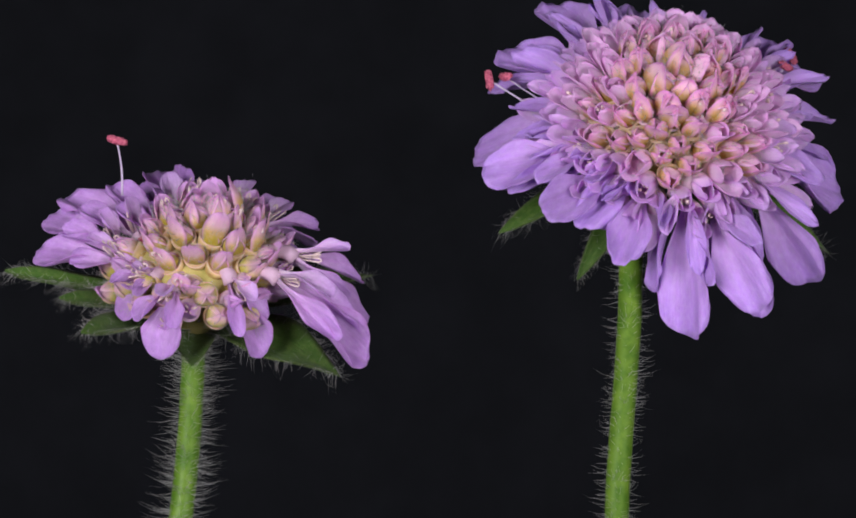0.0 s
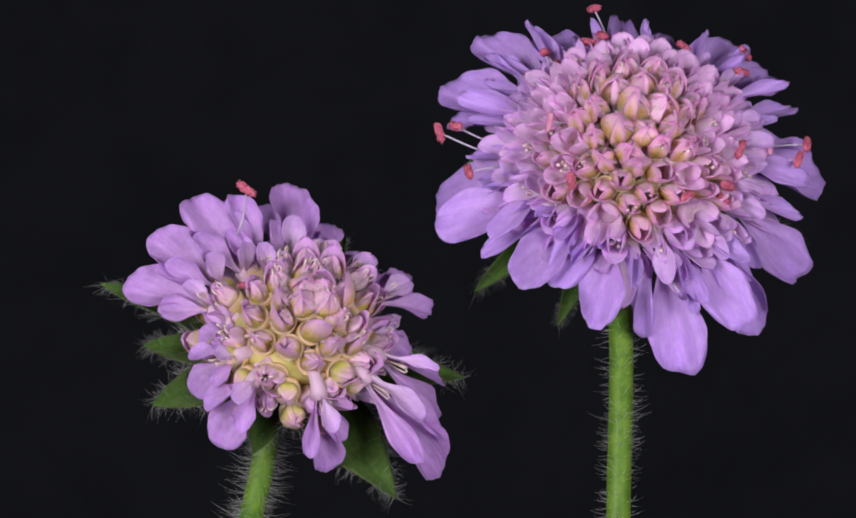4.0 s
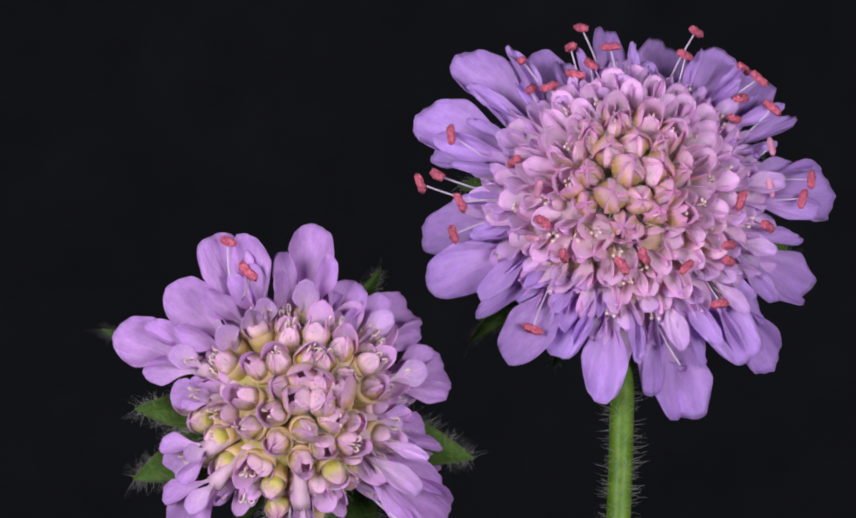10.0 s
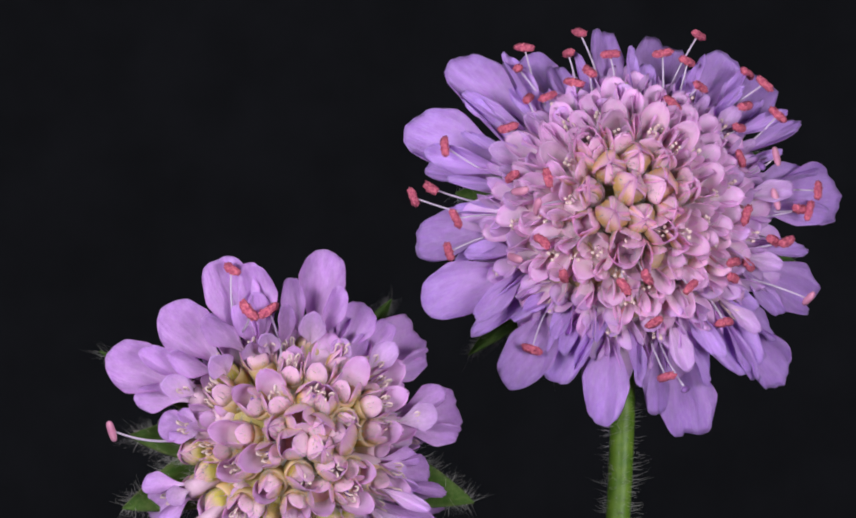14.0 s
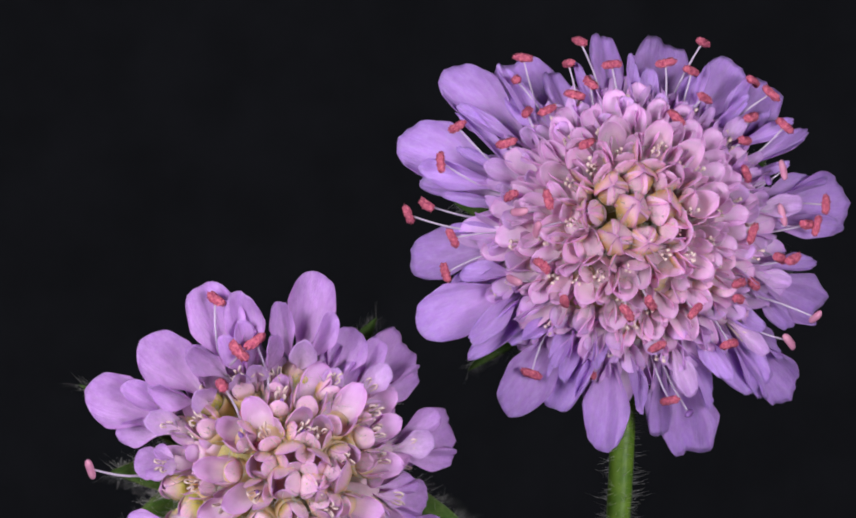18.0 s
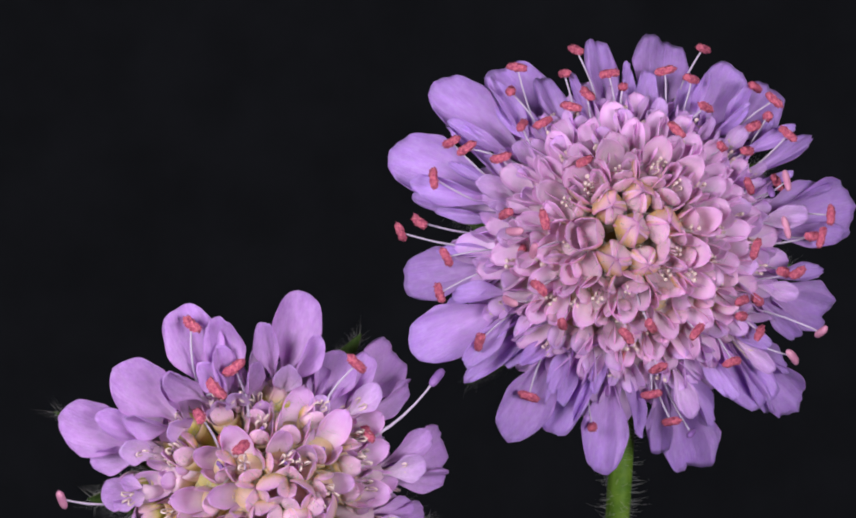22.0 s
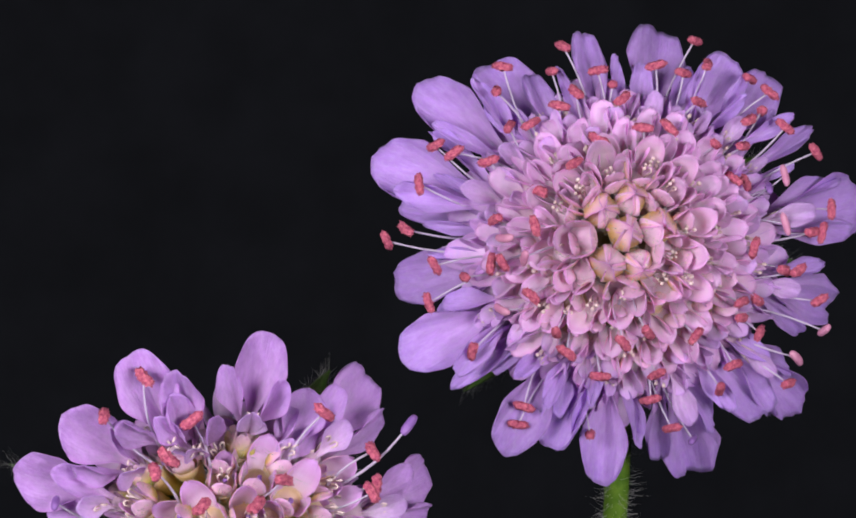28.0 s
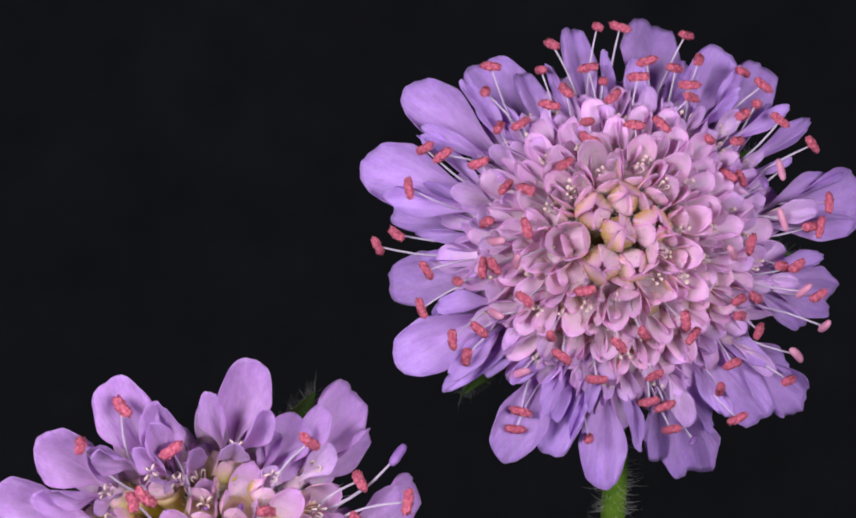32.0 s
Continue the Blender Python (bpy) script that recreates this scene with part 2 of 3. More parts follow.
# ---- shared petal and stamen shapes ----
def ray_shape(seed, bend, cup, crimp, fade):
    rnd = random.Random(seed)
    ph, ph2, ph3 = rnd.uniform(0, 6), rnd.uniform(0, 6), rnd.uniform(0, 6)
    blunt = rnd.choice((2.6, 3.2, 4.0))
    sway, fold = rnd.uniform(-0.05, 0.05), rnd.uniform(0.02, 0.06)

    def f(u, v):
        v = math.sin(0.5 * math.pi * v)
        w = 0.15 + 0.85 * sstep((u - 0.08) / 0.80) - 0.10 * sstep((u - 0.82) / 0.18)
        end = 1 - math.sqrt(1 - 0.98 * abs(v) ** blunt)
        x = 0.5 * w * v + sway * u * u
        y = u * (1 - 0.22 * end * u - 0.05 * v * v * u) + u ** 8 * (0.005 * math.cos(4.3 * math.pi * v + ph) + 0.010 * math.sin(5 * v + ph3) + 0.003 * math.sin(23 * v + ph2)) + 0.03 * v * u ** 4 * math.sin(ph2)
        z = cup * v * v * w * (1 - fade * u) + bend * (u * u - 0.35 * u) + crimp * u * math.sin(4.2 * v + ph) + crimp * 0.8 * math.sin(8 * u + ph2) * v
        z += crimp * 0.5 * u * math.sin(13 * v + ph3) - fold * math.exp(-(v / 0.22) ** 2) * (1 - u) - crimp * 0.5 * u ** 6 * math.cos(5 * v + ph2)
        return x, y, z
    return f


def ray_set(material, fade, deep):
    return [shell("petal", ray_shape(s, b, c * deep, k, fade), 18, 20, 0.011, material)
            for s, b, c, k in ((1, -0.10, 0.28, 0.020), (2, -0.18, 0.20, 0.028), (3, 0.06, 0.36, 0.022), (4, -0.04, 0.32, 0.030), (5, -0.24, 0.26, 0.024), (6, 0.00, 0.16, 0.034))]


RAYS = {"pink": ray_set(M_RAY, 0.7, 1.0), "green": ray_set(M_RAYL, 0.5, 1.1), "inner": ray_set(M_RAYIN, 0.5, 1.2)}


def lobe_shape(rad, h, cover, close, flare, blunt, seed):
    """One of a floret's four lobes: a wall of a round urn, its tip folded in by close, its edges turned out by flare."""
    rnd = random.Random(seed)
    ph, ph2 = rnd.uniform(0, 6), rnd.uniform(0, 6)
    skew = rnd.uniform(-0.06, 0.06)

    def f(u, v):
        k = max(0.0, (u - blunt) / (1 - blunt))
        width = (0.78 + 0.22 * sstep(u / 0.45)) * math.sqrt(max(0.0, 1 - 0.985 * k ** 2.2))
        bend = sstep((u - 0.30) / 0.70)
        r = rad * (0.74 + 0.26 * sstep(u / 0.45)) - close * rad * bend
        a = radians(cover) * v * width
        # the tip keeps its width where the wall closes over the mouth
        x = (0.55 * rad + 0.45 * r) * math.sin(a) + skew * rad * u * u
        y = r * math.cos(a) - 0.74 * rad + max(0.0, close) * rad * 0.30 * bend * (1 - math.cos(a))
        y += flare * rad * abs(v) ** 3 * width * sstep(u / 0.6) + 0.035 * rad * math.sin(5 * v + ph) * u
        y -= 0.07 * rad * math.exp(-(v / 0.22) ** 2) * math.sin(math.pi * u)
        z = h * (u - 0.20 * max(0.0, close) * bend * u) + 0.03 * h * u ** 6 * math.cos(6 * v + ph2)
        return x, y, z
    return f


def dusted(me, f, rad, seed):
    """Adds fine hairs and a few pollen grains to the outer face of a bud petal."""
    rnd = random.Random(seed)
    bm = bmesh.new()
    bm.from_mesh(me)
    me.materials.append(M_HAIR)
    me.materials.append(M_POLLEN)
    for k in range(20):
        u, v = rnd.uniform(0.05, 0.75), rnd.uniform(-0.9, 0.9)
        p = Vector(f(u, v))
        d = Vector((p.x, p.y + 0.74 * rad, rnd.uniform(0.2, 1.0) * rad)).normalized()
        p += d * 1.2 * U
        if k < 13:
            tip = p + (d + Vector((rnd.uniform(-0.5, 0.5), rnd.uniform(-0.5, 0.5), rnd.uniform(-0.1, 0.9)))) * rnd.uniform(8, 22) * U
            s1 = d.orthogonal().normalized() * 0.45 * U
            s2 = d.cross(s1)
            vs = [bm.verts.new(q) for q in (p + s1, p - 0.5 * s1 + s2, p - 0.5 * s1 - s2, tip)]
            for a, b in ((0, 1), (1, 2), (2, 0)):
                bm.faces.new((vs[a], vs[b], vs[3])).material_index = 2
        else:
            r = rnd.uniform(0.8, 1.5) * U
            got = bmesh.ops.create_icosphere(bm, subdivisions=1, radius=r, matrix=Matrix.Translation(p))
            for q in {fc for w in got["verts"] for fc in w.link_faces}:
                q.material_index = 3
    bm.to_mesh(me)
    bm.free()
    return me


def lobe_set(face, back, sizes, dusty):
    """Meshes for the outer lobe, the side lobes and the inner lobe, several of each."""
    out = []
    for i, (r, h, c, k, e, b) in enumerate(sizes):
        kinds = []
        for j in range(3):
            f = lobe_shape(r * U, h * U * (1, 1.06, 0.95)[j], c, k, e, b, 10 * i + j)
            me = shell("petal", f, 11, 8, 1.3 * U, face, M_INNER if i == 2 and dusty and back != M_BUDG else back)
            kinds.append(dusted(me, f, r * U, 10 * i + j + 11) if dusty else me)
        out.append(kinds)
    return out


def corolla(material, throat, wide):
    """A floret's tube, widening to its mouth and closed a little inside it."""
    z = (-95, -60, -30, -8, 8, 4, throat)
    me = tube("floret", [(0, 0, k * U) for k in z], [r * wide * U for r in (7, 11, 17, 22, 23, 20, 2)], 16, material)
    lay = me.uv_layers.new(name="UVMap")
    for lp in me.loops:
        co = me.vertices[lp.vertex_index].co
        lay.data[lp.index].uv = (0.5 + 0.3 * co.x / (23 * U), max(0.0, min(1.0, (co.z / U + 95) / 105)))
    return me


TUBE_MID, TUBE_CUP, TUBE_BUD = corolla(M_TUBE, 2, 1.0), corolla(M_TUBE, 20, 1.1), corolla(M_TUBEG, 12, 1.1)
TUBE_RAY = tube("floret", [(0, -80 * U, -74 * U), (0, -45 * U, -32 * U), (0, -12 * U, -2 * U), (0, 4 * U, 1 * U)], [7 * U, 10 * U, 15 * U, 17 * U], 10, M_FLESH)


def bead(name, rx, rz, material, seed=0, rough=0.0):
    """A small knobbly egg."""
    bm = bmesh.new()
    bmesh.ops.create_icosphere(bm, subdivisions=2 if rough < 0.1 else 4, radius=1)
    for v in bm.verts:
        k = 1 + rough * 0.4 * noise.noise(v.co * 3.3 + Vector((seed * 7.1, 0, 0))) + rough * 0.8 * noise.noise(v.co * 9 + Vector((0, seed, 0))) + rough * 1.3 * noise.noise(v.co * 21 + Vector((seed, 0, 3)))
        blunt = 1.0 if rz < rx * 1.6 else math.sqrt(max(0.02, 1 - v.co.z ** 4)) / math.sqrt(max(0.02, 1 - v.co.z ** 2))
        v.co = Vector((v.co.x * rx * k * blunt + (0.35 * rx * v.co.z ** 2 * math.sin(seed * 2.1) if rz > rx * 1.6 else 0), v.co.y * rx * k * 0.85 * blunt, v.co.z * rz * (0.5 + 0.5 * k)))
    me = bpy.data.meshes.new(name)
    bm.to_mesh(me)
    bm.free()
    me.materials.append(material)
    me.polygons.foreach_set("use_smooth", [True] * len(me.polygons))
    return me


def stamen_tuft(seed, tall, loops=1):
    """Cream anther knobs and a glossy stamen loop still inside an open floret."""
    rnd = random.Random(seed)
    bits = []
    for k in range(4):
        a = radians(90 * k + 45 + rnd.uniform(-25, 25))
        d = Vector((math.cos(a), math.sin(a), 0))
        r, h = rnd.uniform(5, 10), rnd.uniform(30, 48) * (1 + 0.25 * tall)
        top = (d * r + Vector((0, 0, h))) * U
        if k > 3 - loops:
            pts = [(d * r * 0.5) * U, (d * r * 1.3 + Vector((0, 0, h * 0.7))) * U, (d * r * 1.6 + Vector((0, 0, h * 0.98))) * U, (d * r * 1.2 + Vector((0, 0, h * 1.08))) * U,
                   (d * r * 0.7 + Vector((0, 0, h * 0.98))) * U, (d * r * 0.5 + Vector((0, 0, h * 0.7))) * U]
            bits.append((tube("x", pts, [1.2 * U, 1.4 * U, 1.7 * U, 1.8 * U, 1.7 * U, 1.2 * U], 6, M_CREAM), Matrix()))
        else:
            bits.append((tube("x", [(d * r * 0.4) * U, (d * r * 0.8 + Vector((0, 0, h * 0.5))) * U, top], [1.3 * U, 1.2 * U, 1.2 * U], 6, M_CREAM), Matrix()))
            bits.append((bead("x", rnd.uniform(3.2, 4.8) * U, rnd.uniform(3.6, 5.4) * U, M_CREAM, seed + k, 0.05), Matrix.Translation(top)))
    return joined("stamen_tuft", bits)


YOUNG = [stamen_tuft(s, 0) for s in (5, 6, 7)]
LONG = [stamen_tuft(s, 1) for s in (8, 9, 10)]
LOOPED = [stamen_tuft(s, 0, 4) for s in (11, 12, 13)]
ANTHERS = [bead("anther", 8 * U, 20 * U, M_ANTH, s, 0.40) for s in (1, 2, 3, 4)]
SHUT_ANTHERS = [bead("anther", 8 * U, 23 * U, M_ANTHY, 5, 0.05), bead("anther", 7.5 * U, 22 * U, M_ANTHV, 6, 0.05)]


def filament(length, sway):
    pts = [(sway * length * math.sin(math.pi * k / 6) * U, 0, length * k / 6 * U) for k in range(7)]
    return tube("stamen", pts, [2.6 * U, 2.5 * U, 2.3 * U, 2.1 * U, 1.9 * U, 1.7 * U, 1.5 * U], 6, M_FIL)


FILAMENTS = [(n, filament(n, s)) for n, s in ((110, 0.05), (140, -0.07), (175, 0.06), (215, -0.05))]


def hair_mesh(name, roots, thick):
    """Fine tapered hairs: (root, tip) pairs in one mesh."""
    verts, faces = [], []
    for a, b in roots:
        d = (b - a).normalized()
        s = d.orthogonal().normalized()
        t = d.cross(s)
        o = len(verts)
        mid = (a + b) / 2 + Vector((0, 0, -0.06)) * (b - a).length
        for p, r in ((a, thick), (mid, thick * 0.6)):
            verts += [p + (s * math.cos(w) + t * math.sin(w)) * r for w in (0, 2.09, 4.19)]
        verts.append(b)
        faces += [(o, o + 1, o + 4, o + 3), (o + 1, o + 2, o + 5, o + 4), (o + 2, o, o + 3, o + 5)]
        faces += [(o + 3, o + 4, o + 6), (o + 4, o + 5, o + 6), (o + 5, o + 3, o + 6)]
    return mesh_of(name, verts, faces, M_HAIR)


def bract_shape(u, v):
    w = 0.30 * math.sin(math.pi * min(1, 0.12 + 0.88 * u)) ** 0.8 * (1 - 0.35 * u) + 0.004
    return w * v, u, 0.10 * abs(v) * w * 3 - 0.10 * u * u + 0.02 * math.sin(9 * u) * v


BRACT = shell("bract", bract_shape, 14, 6, 0.02, M_BRACT)
rnd_h = random.Random(41)
roots = []
for k in range(280):
    u, sgn = rnd_h.uniform(0.1, 1), rnd_h.choice((-1, 1))
    v = sgn * (1 if rnd_h.random() < 0.7 else rnd_h.random())
    a = Vector(bract_shape(u, v))
    roots.append((a, a + Vector((sgn * rnd_h.uniform(0.03, 0.13), rnd_h.uniform(-0.03, 0.10), rnd_h.uniform(-0.12, 0.08)))))
BRACT_HAIR = hair_mesh("bract_hairs", roots, 0.0009)


# ---- the flower heads ----
def frame_of(origin, z_dir, y_hint):
    z = Vector(z_dir).normalized()
    y = Vector(y_hint) - z * z.dot(Vector(y_hint))
    y.normalize()
    x = y.cross(z)
    m = Matrix((x, y, z)).transposed().to_4x4()
    m.translation = origin
    return m


MOVES = []      # (object, rows) collected while the heads are built, keyed in motions()
TIMES = (0, 2, 3.5, 5.5, 9, 14, 19, 25, 32)


def head_pose(row_t, rows, near):
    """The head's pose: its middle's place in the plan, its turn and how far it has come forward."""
    px, py, rx, ry, rz = (lerp(rows, row_t, c) for c in (1, 2, 3, 4, 5))
    fwd = DIST * (1 - 1 / near(row_t))
    k = (DIST - fwd) / DIST
    place = Vector(((px - 784) * U * k, -fwd, (474 - py) * U * k))
    r = Vector((radians(rx), radians(ry), radians(rz)))
    turn = Matrix.Rotation(r.length, 4, r.normalized())
    return Matrix.Translation(place) @ Matrix.Rotation(math.pi / 2, 4, "X") @ turn


def build_head(label, rows, near, rays, rho, high, count, opening, bud_mat, bracts, stamens, seed, buds, most_lean, turn_from, axis=(0, 0), crown=()):
    rnd = random.Random(seed)
    root = tagged(new("scabious_flower"), label, "flower", "scabious flowers")
    MOVES.append((root, [(r[0], head_pose(r[0], rows, near)) for r in rows]))

    def spread(t):
        return lerp(rows, t, 6) / near(t)

    # receptacle: a rounded cushion under the florets
    prof = [(q, high * (1 - q ** 2.1) - 34) for q in (0.0, 0.12, 0.25, 0.38, 0.5, 0.6, 0.68)] + [(0.66, high - 150), (0.5, high - 195), (0.3, high - 225), (0.1, high - 240)]
    verts, faces, n = [], [], 28
    for q, z in prof:
        for a in range(n):
            w = 2 * math.pi * a / n
            rr = max(q, 0.01) * rho * 0.9
            verts.append((rr * math.cos(w) * U, rr * math.sin(w) * U, z * U))
    for i in range(len(prof) - 1):
        for a in range(n):
            b = (a + 1) % n
            faces.append((i * n + a, (i + 1) * n + a, (i + 1) * n + b, i * n + b))
    part("receptacle", mesh_of("receptacle", verts, faces, M_CORE), root)

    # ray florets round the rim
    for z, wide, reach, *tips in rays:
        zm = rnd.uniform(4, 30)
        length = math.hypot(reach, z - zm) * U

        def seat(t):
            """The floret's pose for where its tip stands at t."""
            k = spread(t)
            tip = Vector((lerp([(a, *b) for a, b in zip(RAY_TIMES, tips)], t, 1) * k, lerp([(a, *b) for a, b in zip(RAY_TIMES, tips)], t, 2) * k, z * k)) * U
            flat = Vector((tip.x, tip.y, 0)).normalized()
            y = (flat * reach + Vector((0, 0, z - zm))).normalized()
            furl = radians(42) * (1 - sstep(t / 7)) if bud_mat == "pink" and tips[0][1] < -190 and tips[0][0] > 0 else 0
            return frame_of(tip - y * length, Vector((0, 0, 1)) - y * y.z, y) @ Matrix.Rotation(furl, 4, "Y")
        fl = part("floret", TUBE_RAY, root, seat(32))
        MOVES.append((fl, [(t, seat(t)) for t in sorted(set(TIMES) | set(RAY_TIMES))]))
        wm = wide * U

        def lobe(mat, w, l, kind=bud_mat):
            part("petal", rnd.choice(RAYS[kind]), fl, mat @ Matrix.Diagonal((w, l, l, 1)))
        lobe(Matrix.Identity(4), wm, length)
        side_w = max(24 * U, wm * (rnd.uniform(0.24, 0.44) if bud_mat == "pink" else rnd.uniform(0.46, 0.62)))
        for sgn in (-1, 1):
            turn = Matrix.Rotation(-sgn * radians(rnd.uniform(9, 24)), 4, "Z") @ Matrix.Rotation(radians(rnd.uniform(10, 24)), 4, "X") @ Matrix.Rotation(sgn * radians(rnd.uniform(10, 40)), 4, "Y")
            lobe(Matrix.Translation((sgn * 9 * U, 0, 5 * U)) @ turn, side_w * rnd.uniform(0.85, 1.2), length * rnd.uniform(0.56, 0.78))
        lobe(Matrix.Translation((0, -4 * U, 12 * U)) @ Matrix.Rotation(radians(rnd.uniform(35, 60)), 4, "X"), side_w, length * (rnd.uniform(0.3, 0.42) if bud_mat == "pink" else rnd.uniform(0.45, 0.58)), "inner")
        part("stamen_tuft", rnd.choice(LOOPED), fl, Matrix.Translation((0, 8 * U, 8 * U)) @ Matrix.Rotation(radians(-35), 4, "X"))

    # disc florets: the crown, then a spiral round it
    inner = 0.40 if bud_mat == "pink" else 0.73
    for i in range(count):
        q = (inner ** 2 + (1 - inner ** 2) * max(0, i - len(crown)) / (count - len(crown))) ** 0.5
        w = i * 2.399963 + turn_from
        at_axis = Vector((*axis, 0))
        spot = at_axis * (1 - q) + Vector((math.cos(w), math.sin(w), 0)) * rho * q * (1 + rnd.uniform(-0.02, 0.02))
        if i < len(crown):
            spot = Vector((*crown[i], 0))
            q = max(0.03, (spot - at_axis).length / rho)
        z = high * (1 - q ** 2.1) - (0 if bud_mat == "pink" else 38) * q * q + rnd.uniform(-4, 4)
        out = (spot - at_axis * (1 - q) + Vector((0.1, 0, 0))).normalized()
        lean = radians(most_lean) * q ** 1.1
        d = out * math.sin(lean) + Vector((0, 0, math.cos(lean))) + Vector((rnd.uniform(-0.08, 0.08), rnd.uniform(-0.08, 0.08), 0))
        m = frame_of((spot + Vector((0, 0, z))) * U, d, out) @ Matrix.Rotation(rnd.uniform(-0.5, 0.5) if q < 0.4 else rnd.uniform(-0.25, 0.25), 4, "Z")
        if bud_mat == "green":
            m = m @ Matrix.Rotation(rnd.uniform(-0.2, 0.2), 4, "X") @ Matrix.Rotation(rnd.uniform(-0.2, 0.2), 4, "Y")
        late_side = out.y < 0.25 and out.x < 0.55
        rim = bud_mat == "green" and q > 0.62 and rnd.random() < (0.6 if out.x < -0.2 and out.y > -0.7 and late_side else 0.75 if out.y < -0.3 and abs(out.x) < 0.6 else 0.4 if late_side else 0.05)
        stage = "rim" if rim else "bud" if q < buds[1] else "cup" if q < buds[0] else "open" if q < PALE_FROM[bud_mat] else "pale"
        late = out.y < -0.25 and rnd.random() < 0.8
        if late and stage == "open" and bud_mat == "pink":
            stage = "late"
        young = stage in ("rim", "bud", "cup")
        fl = part("floret", TUBE_CUP if stage == "cup" and bud_mat == "pink" else TUBE_BUD if young or stage == "late" else TUBE_MID, root, m)
        base = (spot + Vector((0, 0, z * 0.3))) * U
        MOVES.append((fl, [(t, Matrix.Translation(base * (spread(t) - 1)) @ m) for t in TIMES]))
        t0, t1, angles = opening(q, stage, rnd, late)
        own = buds[2] * rnd.uniform(0.92, 1.08) * ((1.14 if stage == "bud" else 1.03) if young else 0.87 + 0.10 * sstep((q - buds[0]) / 0.4))
        side = 90 if young else 78
        for k, turn in enumerate((0, -side, 180, side)):
            me = rnd.choice(LOBES[bud_mat, stage][(0, 1, 2, 1)[k]])
            size = own * (rnd.uniform(0.86, 1.10) if bud_mat == "green" and k == 0 else rnd.uniform(0.96, 1.05))
            hinge = Matrix.Rotation(radians(turn + rnd.uniform(-6, 6)), 4, "Z") @ Matrix.Translation((0, 18 * size * U, -2 * U))
            shut, most = (radians(x + rnd.uniform(-3, 3)) for x in angles[(0, 1, 2, 1)[k]])

            def at(s):
                return hinge @ Matrix.Rotation(-(shut + (most - shut) * s), 4, "X")
            p = part("petal", me, fl, at(0) @ Matrix.Diagonal((size, size, size, 1)))
            times = sorted({0.0, 32.0} | {t for t in (t0, (t0 + t1) / 2, t1) if 0 < t < 32})
            MOVES.append((p, [(t, at(sstep((t - t0) / (t1 - t0)))) for t in times]))
        if t0 < 28 and not rim and rnd.random() < (0.7 if young and bud_mat == "pink" else 0.55 if bud_mat == "green" else 0.3):
            part("stamen_tuft", rnd.choice(LOOPED if bud_mat == "green" else LONG if q > 0.6 else YOUNG), fl, Matrix.Translation((0, 0, (8 if young else 4) * U)))
        if bud_mat == "green" and 0.25 < q < 0.8 and rnd.random() < 0.35:
            part("young_anther", SHUT_ANTHERS[1], fl, Matrix.Translation((3 * U, -2 * U, 26 * U)) @ Matrix.Rotation(rnd.uniform(0.3, 1.3), 4, "X") @ Matrix.Scale(0.55, 4), "violet anther still inside")

    # green bracts beneath the rim
    for bx, by, bz, width in bracts:
        tip = Vector((bx, by, bz)) * U
        foot = Vector((bx, by, 0)).normalized() * 50 * U + Vector((0, 0, (high - 215) * U))
        y = tip - foot
        m = frame_of(foot, Vector((0, 0, 1)) - y.normalized() * y.normalized().z, y)
        size = Matrix.Diagonal((y.length * width, y.length, y.length, 1))
        b = part("bract", BRACT, root, m @ size, "hairy green bract")
        tagged(part("bract_hairs", BRACT_HAIR, b), kind="stuff")

    # stamens that slide out of the florets as they ripen
    lift = 30 if bud_mat == "pink" else 8
    for sx, sy, sz, t_out in stamens:
        tip = Vector((sx, sy, sz + lift)) * U
        rr = math.hypot(sx, sy)
        want = max(110, min(215, 0.5 * rr))
        n, me = min(FILAMENTS, key=lambda pair: abs(pair[0] - want))
        flat = Vector((sx, sy, 0)).normalized()
        tilt = radians(30 + 42 * min(1, rr / (rho * 1.35)))
        if sz > 200:
            tilt = radians(12)
        d = (flat * math.sin(tilt) + Vector((rnd.uniform(-0.18, 0.18), rnd.uniform(-0.18, 0.18), math.cos(tilt)))).normalized()
        m = frame_of(tip - d * n * U, d, flat) 
        st = part("stamen", me, root, m)
        fresh = rnd.random() if t_out > 0 else 1.0
        kind = SHUT_ANTHERS[0] if fresh < 0.12 else SHUT_ANTHERS[1] if fresh < 0.18 else rnd.choice(ANTHERS)
        a = part("anther", kind, st, Matrix.Translation((0, 0, n * U)) @ Matrix.Rotation(rnd.uniform(0, 6.28), 4, "Z") @ Matrix.Rotation(radians(rnd.uniform(55, 110)), 4, "X"), "dusty red anther" if fresh >= 0.18 else "smooth closed anther")
        rest = [t for t in TIMES if abs(t - t_out) > 1.2]
        rows_s = []
        for t in sorted(set(rest) | {x for x in (t_out - 1.0, t_out + 0.8) if 0 < x < 32}):
            out_by = -(n + 45) * U * (1 - sstep((t - (t_out - 1.0)) / 1.8))
            rows_s.append((t, Matrix.Translation(tip * (spread(t) - 1) + d * out_by) @ m))
        MOVES.append((st, rows_s))
    return root


